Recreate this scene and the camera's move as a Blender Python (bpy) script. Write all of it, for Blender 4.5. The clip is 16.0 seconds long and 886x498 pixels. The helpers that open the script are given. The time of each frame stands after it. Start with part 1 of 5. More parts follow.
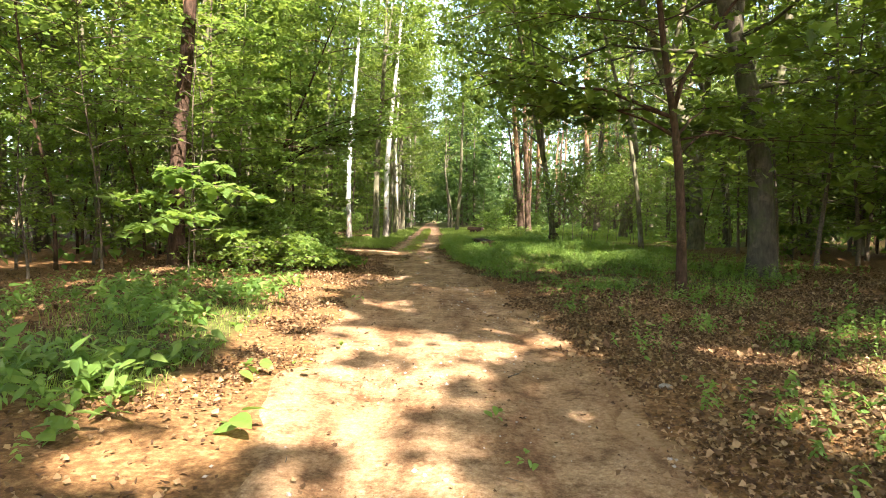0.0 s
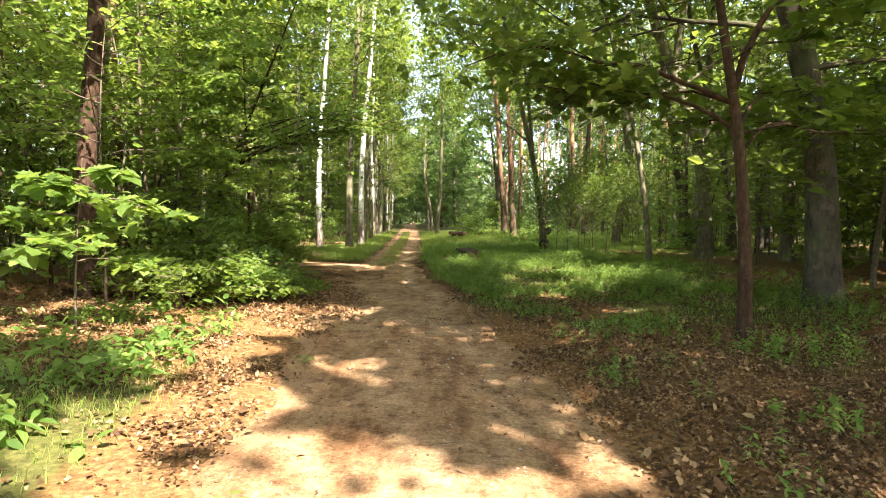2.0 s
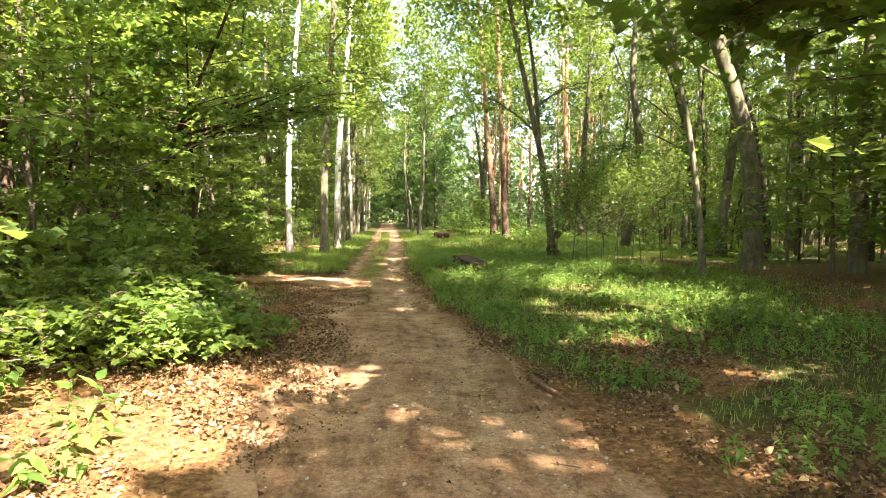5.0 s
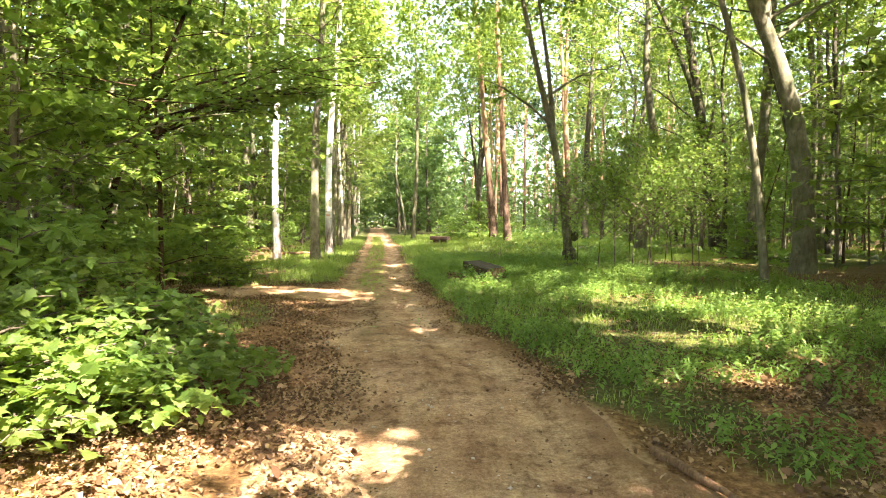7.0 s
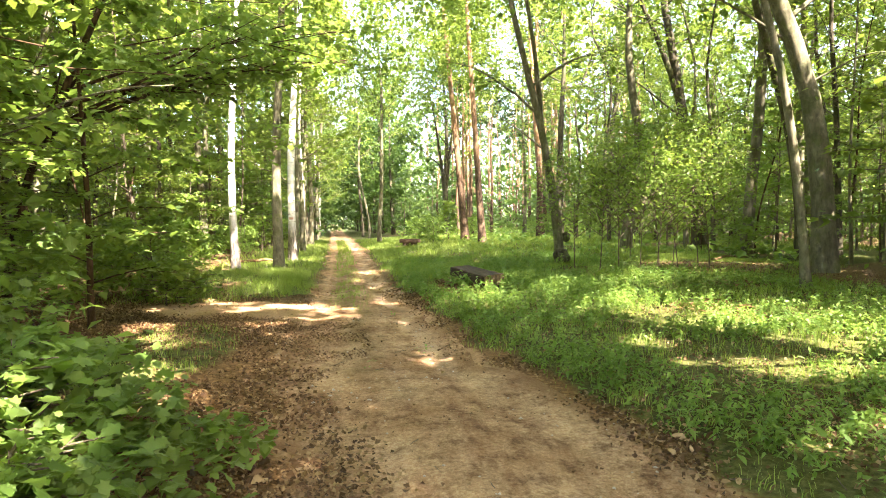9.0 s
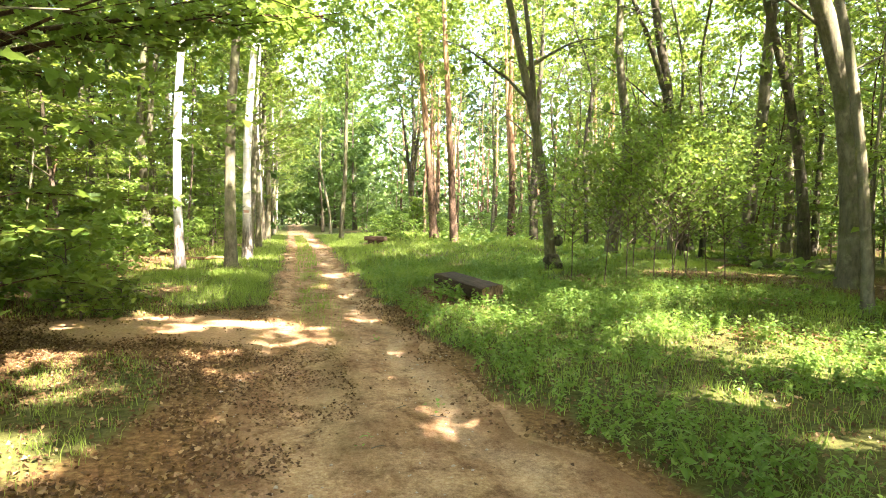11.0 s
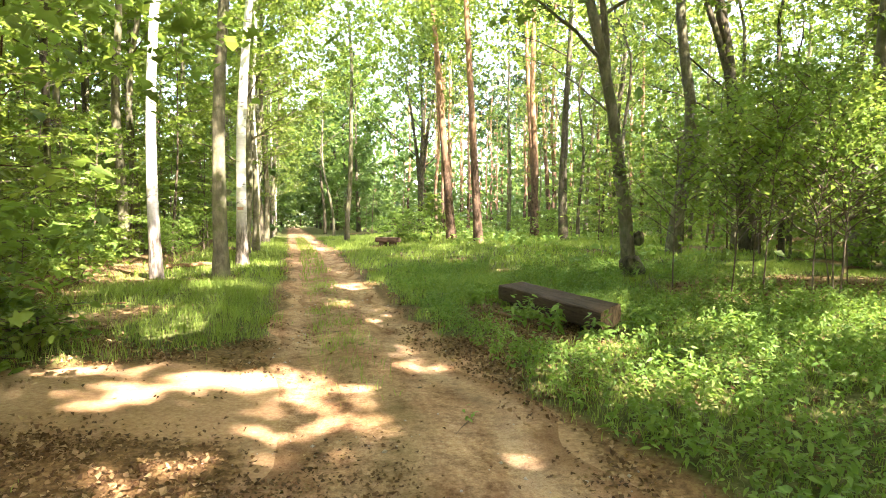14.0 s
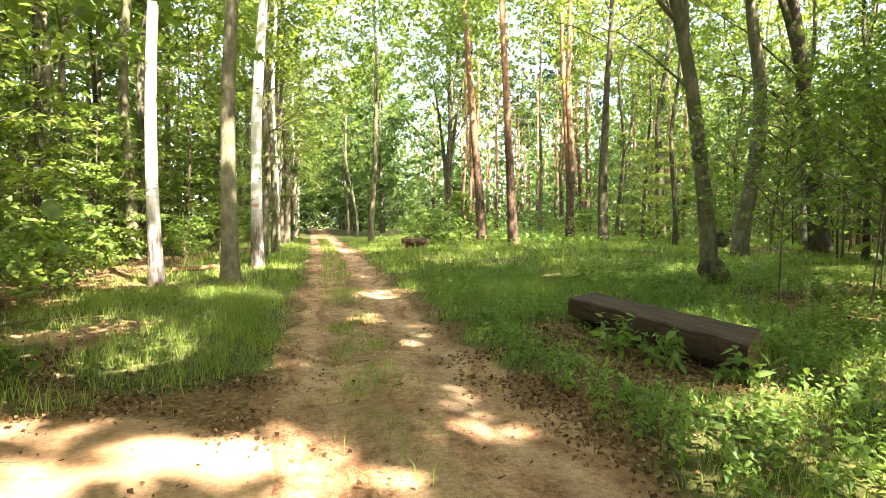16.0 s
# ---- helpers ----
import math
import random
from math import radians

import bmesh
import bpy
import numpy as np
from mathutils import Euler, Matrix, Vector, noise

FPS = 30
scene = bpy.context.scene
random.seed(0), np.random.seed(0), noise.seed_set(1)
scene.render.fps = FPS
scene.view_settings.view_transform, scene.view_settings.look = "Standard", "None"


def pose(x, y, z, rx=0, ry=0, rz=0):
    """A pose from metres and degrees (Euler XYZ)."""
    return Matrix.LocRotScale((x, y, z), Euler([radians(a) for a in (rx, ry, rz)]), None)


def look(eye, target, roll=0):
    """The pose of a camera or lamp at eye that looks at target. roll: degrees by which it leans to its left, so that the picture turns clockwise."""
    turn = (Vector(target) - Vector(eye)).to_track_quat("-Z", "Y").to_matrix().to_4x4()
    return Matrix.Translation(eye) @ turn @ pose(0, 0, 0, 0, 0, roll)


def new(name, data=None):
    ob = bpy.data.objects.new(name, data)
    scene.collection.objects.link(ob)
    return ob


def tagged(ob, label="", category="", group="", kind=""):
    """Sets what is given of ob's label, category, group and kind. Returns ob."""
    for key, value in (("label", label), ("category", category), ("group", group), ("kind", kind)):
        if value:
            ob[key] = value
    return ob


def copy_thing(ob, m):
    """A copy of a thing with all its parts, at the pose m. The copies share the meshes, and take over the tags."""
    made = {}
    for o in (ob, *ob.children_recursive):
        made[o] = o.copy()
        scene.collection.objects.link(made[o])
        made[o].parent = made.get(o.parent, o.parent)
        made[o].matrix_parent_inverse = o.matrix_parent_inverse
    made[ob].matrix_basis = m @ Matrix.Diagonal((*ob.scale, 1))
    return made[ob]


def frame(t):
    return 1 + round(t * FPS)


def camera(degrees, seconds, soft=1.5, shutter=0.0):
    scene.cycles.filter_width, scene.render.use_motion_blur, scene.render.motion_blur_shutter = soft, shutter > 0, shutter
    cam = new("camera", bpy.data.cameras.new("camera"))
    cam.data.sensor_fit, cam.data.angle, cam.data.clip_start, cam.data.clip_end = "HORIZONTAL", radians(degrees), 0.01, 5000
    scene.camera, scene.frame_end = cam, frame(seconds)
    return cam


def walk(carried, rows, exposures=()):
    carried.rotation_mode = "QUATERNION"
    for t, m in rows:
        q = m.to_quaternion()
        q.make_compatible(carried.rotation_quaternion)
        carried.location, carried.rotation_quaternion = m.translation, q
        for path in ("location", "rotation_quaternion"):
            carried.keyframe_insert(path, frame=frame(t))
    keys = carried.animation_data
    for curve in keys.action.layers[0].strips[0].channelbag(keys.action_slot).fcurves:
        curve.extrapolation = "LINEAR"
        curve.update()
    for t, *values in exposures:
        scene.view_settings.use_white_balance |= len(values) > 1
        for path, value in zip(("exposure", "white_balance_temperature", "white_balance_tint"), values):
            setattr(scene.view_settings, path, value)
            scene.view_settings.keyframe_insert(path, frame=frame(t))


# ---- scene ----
cam = camera(74.1, 16.0, soft=1.0)
PATH = [
    (0, (0.571, 1.112, 1.253), (0.51, 3.108, 1.146), 1.2),
    (0.5, (0.51, 1.721, 1.283), (0.488, 3.718, 1.18), 0.8),
    (1, (0.54, 2.435, 1.401), (0.505, 4.433, 1.3), 1.5),
    (1.5, (0.47, 3.002, 1.462), (0.469, 4.999, 1.362), 0.5),
    (2, (0.456, 3.637, 1.518), (0.465, 5.634, 1.412), 0.7),
    (2.5, (0.415, 4.121, 1.566), (0.421, 6.118, 1.453), 1.1),
    (3, (0.283, 4.728, 1.598), (0.302, 6.725, 1.491), 0.9),
    (3.5, (0.126, 5.336, 1.635), (0.146, 7.333, 1.525), 1.0),
    (4, (-0.047, 5.88, 1.689), (0.009, 7.876, 1.578), 1.4),
    (4.5, (-0.08, 6.557, 1.659), (0.0, 8.552, 1.546), 1.2),
    (7, (-0.609, 9.342, 1.519), (-0.472, 11.335, 1.423), 0.3),
    (7.5, (-0.657, 9.747, 1.47), (-0.525, 11.741, 1.38), 1.1),
    (8, (-0.785, 10.283, 1.476), (-0.607, 12.273, 1.387), 0.3),
    (10.5, (-1.321, 12.658, 1.539), (-0.944, 14.62, 1.442), 0.6),
    (11, (-1.322, 13.283, 1.556), (-0.908, 15.237, 1.454), 0.8),
    (11.5, (-1.355, 13.794, 1.563), (-0.909, 15.742, 1.465), 0.4),
    (12, (-1.371, 14.433, 1.524), (-0.905, 16.375, 1.421), 0.8),
    (12.5, (-1.477, 15.062, 1.495), (-1.014, 17.005, 1.391), 0.8),
    (13, (-1.52, 15.677, 1.452), (-1.069, 17.623, 1.352), 0.1),
    (13.5, (-1.545, 16.29, 1.44), (-1.125, 18.243, 1.343), 0.8),
    (14, (-1.62, 16.836, 1.383), (-1.202, 18.79, 1.287), 0.2),
    (14.5, (-1.623, 17.403, 1.325), (-1.226, 19.361, 1.226), 0.2),
    (15, (-1.67, 17.919, 1.292), (-1.294, 19.881, 1.196), 0.8),
    (15.5, (-1.649, 18.324, 1.265), (-1.286, 20.289, 1.167), -0.1),
    (16, (-1.596, 18.743, 1.297), (-1.253, 20.712, 1.206), 0.2),
]
walk(cam, [(t, look(eye, target, roll)) for t, eye, target, roll in PATH], [(0, 2.95, 6700, 18), (1.5, 2.94, 6800, 18.5), (3, 3.08, 6850, 19), (4.5, 3.3, 6850, 19), (7, 3.73, 6900, 19), (10.5, 3.93, 6900, 19), (14, 3.86, 6900, 19), (16, 3.66, 6900, 19)])

# world, sun
SUN_EL, SUN_AZ = 50.0, 150.0          # degrees; azimuth from +y, clockwise
SUN = Vector((math.sin(radians(SUN_AZ)) * math.cos(radians(SUN_EL)), math.cos(radians(SUN_AZ)) * math.cos(radians(SUN_EL)), math.sin(radians(SUN_EL))))
world = bpy.data.worlds.new("sky")
world.use_nodes = True
scene.world = world
wn = world.node_tree.nodes
sky = wn.new("ShaderNodeTexSky")
sky.sky_type, sky.sun_disc = "NISHITA", False
sky.sun_elevation, sky.sun_rotation = radians(SUN_EL), radians(SUN_AZ)
sky.air_density, sky.dust_density = 1.0, 2.5
world.node_tree.links.new(sky.outputs[0], wn["Background"].inputs[0])
wn["Background"].inputs[1].default_value = 0.15
sun = new("sun", bpy.data.lights.new("sun", "SUN"))
sun.data.energy, sun.data.angle, sun.data.color = 3.9, radians(0.6), (1.0, 0.945, 0.84)
sun.matrix_world = look(SUN * 60, (0, 0, 0))

# ---- small mathematics ----
TABLE = np.random.default_rng(5).random((256, 256))


def vnoise(x, y, size, shift=0):
    """Smooth noise from 0 to 1 with lumps of that size."""
    u, v = np.asarray(x) / size + 37.3 * shift, np.asarray(y) / size + 11.7 * shift
    i, j = np.floor(u).astype(int), np.floor(v).astype(int)
    f, g = u - i, v - j
    f, g = f * f * (3 - 2 * f), g * g * (3 - 2 * g)
    a, b = TABLE[i % 256, j % 256], TABLE[(i + 1) % 256, j % 256]
    c, d = TABLE[i % 256, (j + 1) % 256], TABLE[(i + 1) % 256, (j + 1) % 256]
    return (a * (1 - f) + b * f) * (1 - g) + (c * (1 - f) + d * f) * g


def step(a, b, v):
    s = np.clip((np.asarray(v, float) - a) / (b - a), 0, 1)
    return s * s * (3 - 2 * s)


ROAD_Y = [-40, 4, 7, 10, 12.5, 15, 18, 21, 24, 28, 33, 45, 110, 400]
ROAD_L = [-0.2, -0.55, -0.85, -1.15, -1.5, -1.65, -2.1, -2.2, -2.12, -2.15, -2.35, -2.85, -6.0, -20.5]
ROAD_R = [2.2, 1.8, 1.75, 1.42, 1.12, 0.78, 0.2, -0.06, -0.3, -0.55, -0.7, -1.0, -4.1, -18.5]


def road_edges(y):
    return np.interp(y, ROAD_Y, ROAD_L), np.interp(y, ROAD_Y, ROAD_R)


def bare(x, y):
    """Where a sandy side track joins from the west, 0 to 1."""
    d = ((x + 3.2) / 2.0) ** 2 + ((y - 21.8 + 0.2 * (x + 3.2)) / 1.0) ** 2
    e = ((x + 7.0) / 3.0) ** 2 + ((y - 25.6) / 0.9) ** 2 + 0.35
    return step(1.25, 0.6, np.minimum(d, e) + 0.6 * (vnoise(x, y, 0.8, 3) - 0.5))


def grass_at(x, y):
    """How thickly grass grows, 0 to 1."""
    l, r = road_edges(y)
    n, m = vnoise(x, y, 1.6, 1), vnoise(x, y, 0.5, 2)
    right = step(0.0, 0.5, x - r + 0.5 * (m - 0.5)) * step(9.5, 6.0, x - r - 12 * step(22, 29, y)) * step(13.2, 15.8, y + 1.6 * n - 0.6 * np.minimum(x - r, 4.0)) * step(0.22, 0.47, n + 0.15 - 0.14 * step(2.5, 4.5, x - r) * step(24, 21, y))
    right = np.maximum(right, 0.75 * step(0.2, 0.8, x - r) * step(7.0, 5.0, x - r) * step(10.5, 12.5, y) * step(0.4, 0.62, n))
    right *= 1 - 0.9 * step(1.3, 0.6, ((x - 1.05 - 0.1 * (24 - y)) / 0.72) ** 2 + ((y - 24.0) / 1.75) ** 2)
    right *= 1 - 0.85 * step(1.0, 0.4, ((x - 6.8) / 3.8) ** 2 + ((y - 25.2) / 2.5) ** 2)
    near = 0.5 * step(2.2, 4.0, x) * step(0.4, 0.65, n) * step(12, 9, y)
    left = step(0.0, 0.5, l - x + 0.4 * (m - 0.5)) * step(4.4, 2.2, l - x) * step(22.6, 23.8, y + 0.8 * n) * step(0.1, 0.4, n)
    verge = (0.75 - 0.5 * step(8.0, 9.5, y)) * step(0.6, 1.1, l - x) * step(3.2, 1.9, l - x) * step(14.0, 11.5, y) * step(0.36, 0.6, n)
    patch = 0.8 * step(1.0, 0.3, ((x + 3.6) / 1.2) ** 2 + ((y - 18.3) / 2.2) ** 2)
    island = 0.95 * step(1.15, 0.55, ((x + 3.05) / 1.0) ** 2 + ((y - 24.9) / 1.7) ** 2 + 0.5 * (m - 0.5))
    mid = 0.9 * step(0.45, 0.16, np.abs(x - (0.6 * l + 0.4 * r))) * step(21.0, 24.0, y) * step(0.15, 0.42, m)
    return np.clip(np.maximum(np.maximum.reduce([right, near, left, verge, patch]) * (1 - bare(x, y)), island) + mid, 0, 1)


def ground_z(x, y):
    l, r = road_edges(y)
    w = (x - l) / (r - l)
    rut = np.exp(-((w - 0.24) / 0.13) ** 2) + np.exp(-((w - 0.78) / 0.13) ** 2)
    off = np.maximum(np.maximum(l - x, x - r), 0)
    rise = 0.22 * step(1.5, 7.0, x - r) + 0.12 * step(30, 44, y) * step(0, 3, x - r)
    return (rise - 0.035 * rut + 0.07 * step(0.0, 1.2, off) + 0.10 * (vnoise(x, y, 3.0, 4) - 0.5) * step(0, 1.5, off)
            + 0.03 * (vnoise(x, y, 0.6, 5) - 0.5) + 0.05 * (vnoise(x, y, 6, 6) - 0.5)) * step(900, 100, np.abs(y) + np.abs(x))


# sunlit spots on the ground: centre, half widths
SPOTS_TRACK = [(-0.1, 5.3, 0.85, 0.9), (-0.8, 6.1, 0.6, 0.5), (1.2, 7.0, 0.6, 0.35), (0.37, 6.4, 0.5, 0.3), (0.12, 7.15, 0.22, 0.25), (-0.45, 7.5, 0.45, 0.3), (-0.7, 6.6, 0.5, 0.4),
               (-1.45, 5.0, 0.6, 0.6), (-0.45, 9.65, 0.4, 0.3), (-0.9, 4.0, 0.5, 0.4), (0.4, 3.9, 0.4, 0.25), (0.9, 10.9, 0.02, -0.06), (1.2, 10.55, 0.0, -0.1), (-0.86, 13.3, 0.36, 0.22), (-0.98, 12.85, 0.2, 0.14), (3.6, 5.2, 0.5, 0.4),
               (4.4, 6.3, 0.6, 0.4), (3.2, 6.6, 0.3, 0.3), (2.9, 4.6, 0.4, 0.3), (5.0, 7.6, 0.5, 0.3)]
SPOTS_WEST = [(-1.7, 7.6, 0.7, 0.9), (-1.15, 8.6, 0.45, 0.4), (-2.2, 9.8, 0.8, 1.2), (-2.5, 11.6, 1.1, 1.1), (-2.6, 13.1, 0.7, 0.6), (-3.6, 12.9, 0.8, 0.45), (-4.4, 13.2, 0.5, 0.4),
              (-2.1, 12.3, 0.6, 0.5), (-1.4, 11.5, 0.35, 0.4)]
SPOTS_SIDE = [(-2.24, 20.45, 0.28, 0.2), (-2.75, 21.95, 0.62, 0.36), (-2.05, 22.15, 0.32, 0.22), (-1.6, 21.65, 0.4, 0.16), (-1.4, 20.9, 0.26, 0.14), (-3.35, 22.7, 0.35, 0.2), (-3.9, 22.9, 0.35, 0.3), (-4.2, 20.1, 0.5, 0.35), (-3.4, 18.8, 0.4, 0.3), (-3.9, 19.4, 0.35, 0.3), (-3.3, 17.4, 0.4, 0.35),
              (-2.8, 16.5, 0.3, 0.3), (-5.0, 33.6, 1.3, 0.35), (-3.3, 29.0, 0.7, 0.5), (-3.0, 35.5, 0.5, 0.5)]
SPOTS_LANE = [(-1.72, 19.5, 0.3, 0.3), (-0.75, 23.2, 0.06, 0.25), (-0.45, 17.7, 0.06, 0.12), (-0.6, 22.2, 0.3, 0.06), (-0.9, 25.0, 0.12, 0.2),
              (-1.25, 26.8, 0.2, 0.35), (-0.8, 29.0, 0.15, 0.25)]
SPOTS_EAST = [(1.1, 22.2, 0.4, 0.4), (2.6, 38.5, 1.6, 0.6), (4.6, 41.0, 1.3, 0.5), (1.5, 36.0, 0.8, 0.6), (4.2, 18.6, 0.5, 0.35), (5.3, 20.2, 0.6, 0.3), (3.0, 20.5, 0.4, 0.25),
              (5.8, 23.2, 0.8, 0.22), (6.2, 24.2, 0.4, 0.2), (8.2, 44, 2.0, 0.8), (3.6, 15.2, 0.3, 0.2), (2.4, 16.5, 0.3, 0.2)]
SPOTS_VERGE = [(2.2, 14.5, 0.5, 0.3), (3.8, 18.0, 0.6, 0.4), (1.9, 21.2, 0.5, 0.3), (3.3, 19.6, 0.6, 0.35), (2.6, 22.7, 0.5, 0.3), (3.2, 16.0, 0.6, 0.35), (4.6, 16.8, 0.6, 0.3),
               (2.0, 17.6, 0.4, 0.25), (5.6, 18.2, 0.7, 0.3), (3.6, 13.2, 0.4, 0.2), (1.6, 19.2, 0.4, 0.2), (2.9, 18.6, 0.5, 0.2), (3.6, 22.0, 0.7, 0.4), (2.4, 20.0, 0.5, 0.25), (1.2, 20.6, 0.25, 0.15), (0.5, 21.6, 0.25, 0.2), (0.9, 20.9, 0.2, 0.15)]

# trunks that the sun strikes: foot, lowest and highest lit height, width of the gap
AISLES = [(-5.15, 31.0, 1.2, 11.0, 1.2), (-3.85, 35.4, 4.5, 12.0, 0.8), (5.2, 46.5, 2.0, 12.0, 0.5), (5.1, 41.0, 4.0, 12.0, 0.5), (6.0, 24.6, 1.0, 3.6, 1.5), (-3.9, 10.7, 0.5, 2.0, 1.1), (-2.9, 13.9, 0.2, 0.8, 0.5), (10.6, 48.8, 2.0, 12.0, 0.5), (-5.7, 13.9, 1.9, 3.2, 0.4), (-2.2, 22.2, 3.6, 5.4, 0.9)]
HX, HY = -SUN.x / SUN.z, -SUN.y / SUN.z
LEAN = math.hypot(HX, HY)
LEAN_X, LEAN_Y = HX / LEAN, HY / LEAN


def in_spot(x, y):
    wob, lit = np.where(y > 14, 1.3, 0.8) * (vnoise(x, y, 0.35, 9) - 0.5) + 0.8 * (vnoise(x, y, 0.15, 10) - 0.5), np.zeros(np.shape(x), bool)
    for sx, sy, sa, sb in SPOTS_TRACK + SPOTS_WEST + SPOTS_SIDE + SPOTS_LANE + SPOTS_EAST + SPOTS_VERGE:
        lit |= ((x - sx) / (sa + 0.18)) ** 2 + ((y - sy) / (sb + 0.18)) ** 2 + wob < 1
    return lit


def sunlit(x, y):
    """Whether the canopy leaves the ground in the sun there."""
    n = 0.7 * vnoise(x, y, 1.1, 7) + 0.3 * vnoise(x, y, 0.45, 8)
    l, r = road_edges(y)
    side = step(1.0, 5.0, np.maximum((l - x) * step(7, 11, y), x - r - 4 + 4 * step(12, 16, y)))
    lit = n > np.interp(y, [0, 15, 21, 24, 30, 45, 70], [0.8, 0.83, 0.79, 0.76, 0.74, 0.68, 0.6]) * (1 - side) + np.where(x < l, np.interp(y, [8, 12, 17, 20, 24, 28, 34], [0.88, 0.72, 0.5, 0.42, 0.68, 0.72, 0.54]) - 0.26 * step(4.8, 6.5, l - x) * step(16, 19, y) * step(35, 32, y), np.where(x > np.interp(y, [18, 21], [8.5, 4.8]), np.interp(y, [14, 27, 36], [0.56, 0.55, 0.48]), np.interp(y, [12, 17], [0.66, 0.53])) - 0.14 * step(1.2, 0.5, ((x - 8.2) / 2.8) ** 2 + ((y - 16.5) / 2.8) ** 2)) * side
    lit |= in_spot(x, y)
    for ax, ay, low, high, wide in AISLES:
        s = np.clip((x - ax) * LEAN_X + (y - ay) * LEAN_Y, low * LEAN, high * LEAN) / LEAN
        lit |= ((x - ax - s * HX) ** 2 + (y - ay - s * HY) ** 2 < wide ** 2) & (n > (0.24 if ax < 0 else 0.4))
    return lit


# ---- meshes ----
def mesh_of(name, verts, groups, material, smooth=True, attributes=()):
    """groups: arrays of faces, all of one size in each."""
    me = bpy.data.meshes.new(name)
    verts = np.ascontiguousarray(verts, dtype=np.float32)
    groups = [np.asarray(g, dtype=np.int32) for g in groups if len(g)]
    loops = np.concatenate([g.ravel() for g in groups])
    totals = np.concatenate([np.full(len(g), g.shape[1], dtype=np.int32) for g in groups])
    starts = np.concatenate([[0], np.cumsum(totals)[:-1]]).astype(np.int32)
    me.vertices.add(len(verts))
    me.vertices.foreach_set("co", verts.ravel())
    me.loops.add(len(loops))
    me.loops.foreach_set("vertex_index", loops)
    me.polygons.add(len(starts))
    me.polygons.foreach_set("loop_start", starts)
    me.polygons.foreach_set("use_smooth", np.full(len(starts), smooth, dtype=bool))
    me.update(calc_edges=True)
    for key, values in attributes:
        me.attributes.new(key, "FLOAT", "POINT").data.foreach_set("value", np.ascontiguousarray(values, dtype=np.float32))
    me.materials.append(material)
    return me


def part_of(name, me, parent, label=""):
    ob = new(name, me)
    ob.parent = parent
    return tagged(ob, label)


def part(name, bm, material, parent, label=""):
    me = bpy.data.meshes.new(name)
    bm.to_mesh(me)
    bm.free()
    me.materials.append(material)
    ob = new(name, me)
    ob.parent = parent
    return tagged(ob, label)


def tube(points, radii, sides=8, start=0, rough=0.0, seed=0):
    """A closed tapering tube along points: verts, quads, tip triangles."""
    p, r = np.asarray(points, float), np.asarray(radii, float)
    t = np.gradient(p, axis=0)
    t /= np.linalg.norm(t, axis=1)[:, None] + 1e-9
    ref = np.array([1.0, 0.0, 0.0]) if abs(t[0, 0]) < 0.8 else np.array([0.0, 1.0, 0.0])
    u = np.cross(t, ref)
    u /= np.linalg.norm(u, axis=1)[:, None]
    w = np.cross(t, u)
    a = np.linspace(0, 2 * np.pi, sides, endpoint=False)
    k = 1.0 if not rough else 1 + rough * (np.random.default_rng(seed).random((len(p), sides)) - 0.5)
    ring = p[:, None] + (r[:, None] * k)[..., None] * (np.cos(a)[None, :, None] * u[:, None] + np.sin(a)[None, :, None] * w[:, None])
    verts = np.vstack([ring.reshape(-1, 3), p[-1:] + t[-1:] * r[-1]])
    i, j = np.meshgrid(np.arange(len(p) - 1), np.arange(sides), indexing="ij")
    q = np.stack([i * sides + j, i * sides + (j + 1) % sides, (i + 1) * sides + (j + 1) % sides, (i + 1) * sides + j], -1).reshape(-1, 4)
    b = (len(p) - 1) * sides
    tip = np.array([[b + k, b + (k + 1) % sides, len(verts) - 1] for k in range(sides)])
    return verts, q + start, tip + start


def tubes(items, sides):
    vs, qs, ts, n = [], [], [], 0
    for pts, rad in items:
        v, q, t = tube(pts, rad, sides, n)
        vs.append(v), qs.append(q), ts.append(t)
        n += len(v)
    return np.vstack(vs), np.vstack(qs), np.vstack(ts)


DIAMOND = np.array([(0, 0, 0), (0.36, 0.42, 0.09), (0, 1, -0.06), (-0.36, 0.42, 0.09)])
OVAL = np.array([(0, 0, 0), (0.26, 0.25, 0.05), (0.27, 0.6, 0.05), (0, 1, -0.08), (-0.27, 0.6, 0.05), (-0.26, 0.25, 0.05)])
CURLED = np.array([(0, 0, 0), (0.3, 0.25, 0.16), (0.22, 0.62, 0.2), (0, 1, 0.12), (-0.24, 0.66, 0.2), (-0.28, 0.3, 0.16)])
BROAD = np.array([(0, -0.25, -0.03), (0.02, 0, 0), (0.2, 0.06, 0.05), (0.31, 0.25, 0.07), (0.3, 0.5, 0.05), (0.18, 0.78, 0.01), (0, 1, -0.08), (-0.18, 0.78, 0.01), (-0.3, 0.5, 0.05), (-0.31, 0.25, 0.07), (-0.2, 0.06, 0.05), (-0.02, 0, 0)])
NETTLE = np.array([(0, 0, 0), (0.2, 0.22, 0.04), (0.19, 0.5, 0.03), (0, 1, -0.12), (-0.19, 0.5, 0.03), (-0.2, 0.22, 0.04)])
CRUMB = np.array([(0, 0, 0), (0.5, 0.3, 0.16), (0.12, 1, -0.08), (-0.36, 0.55, 0.2)])
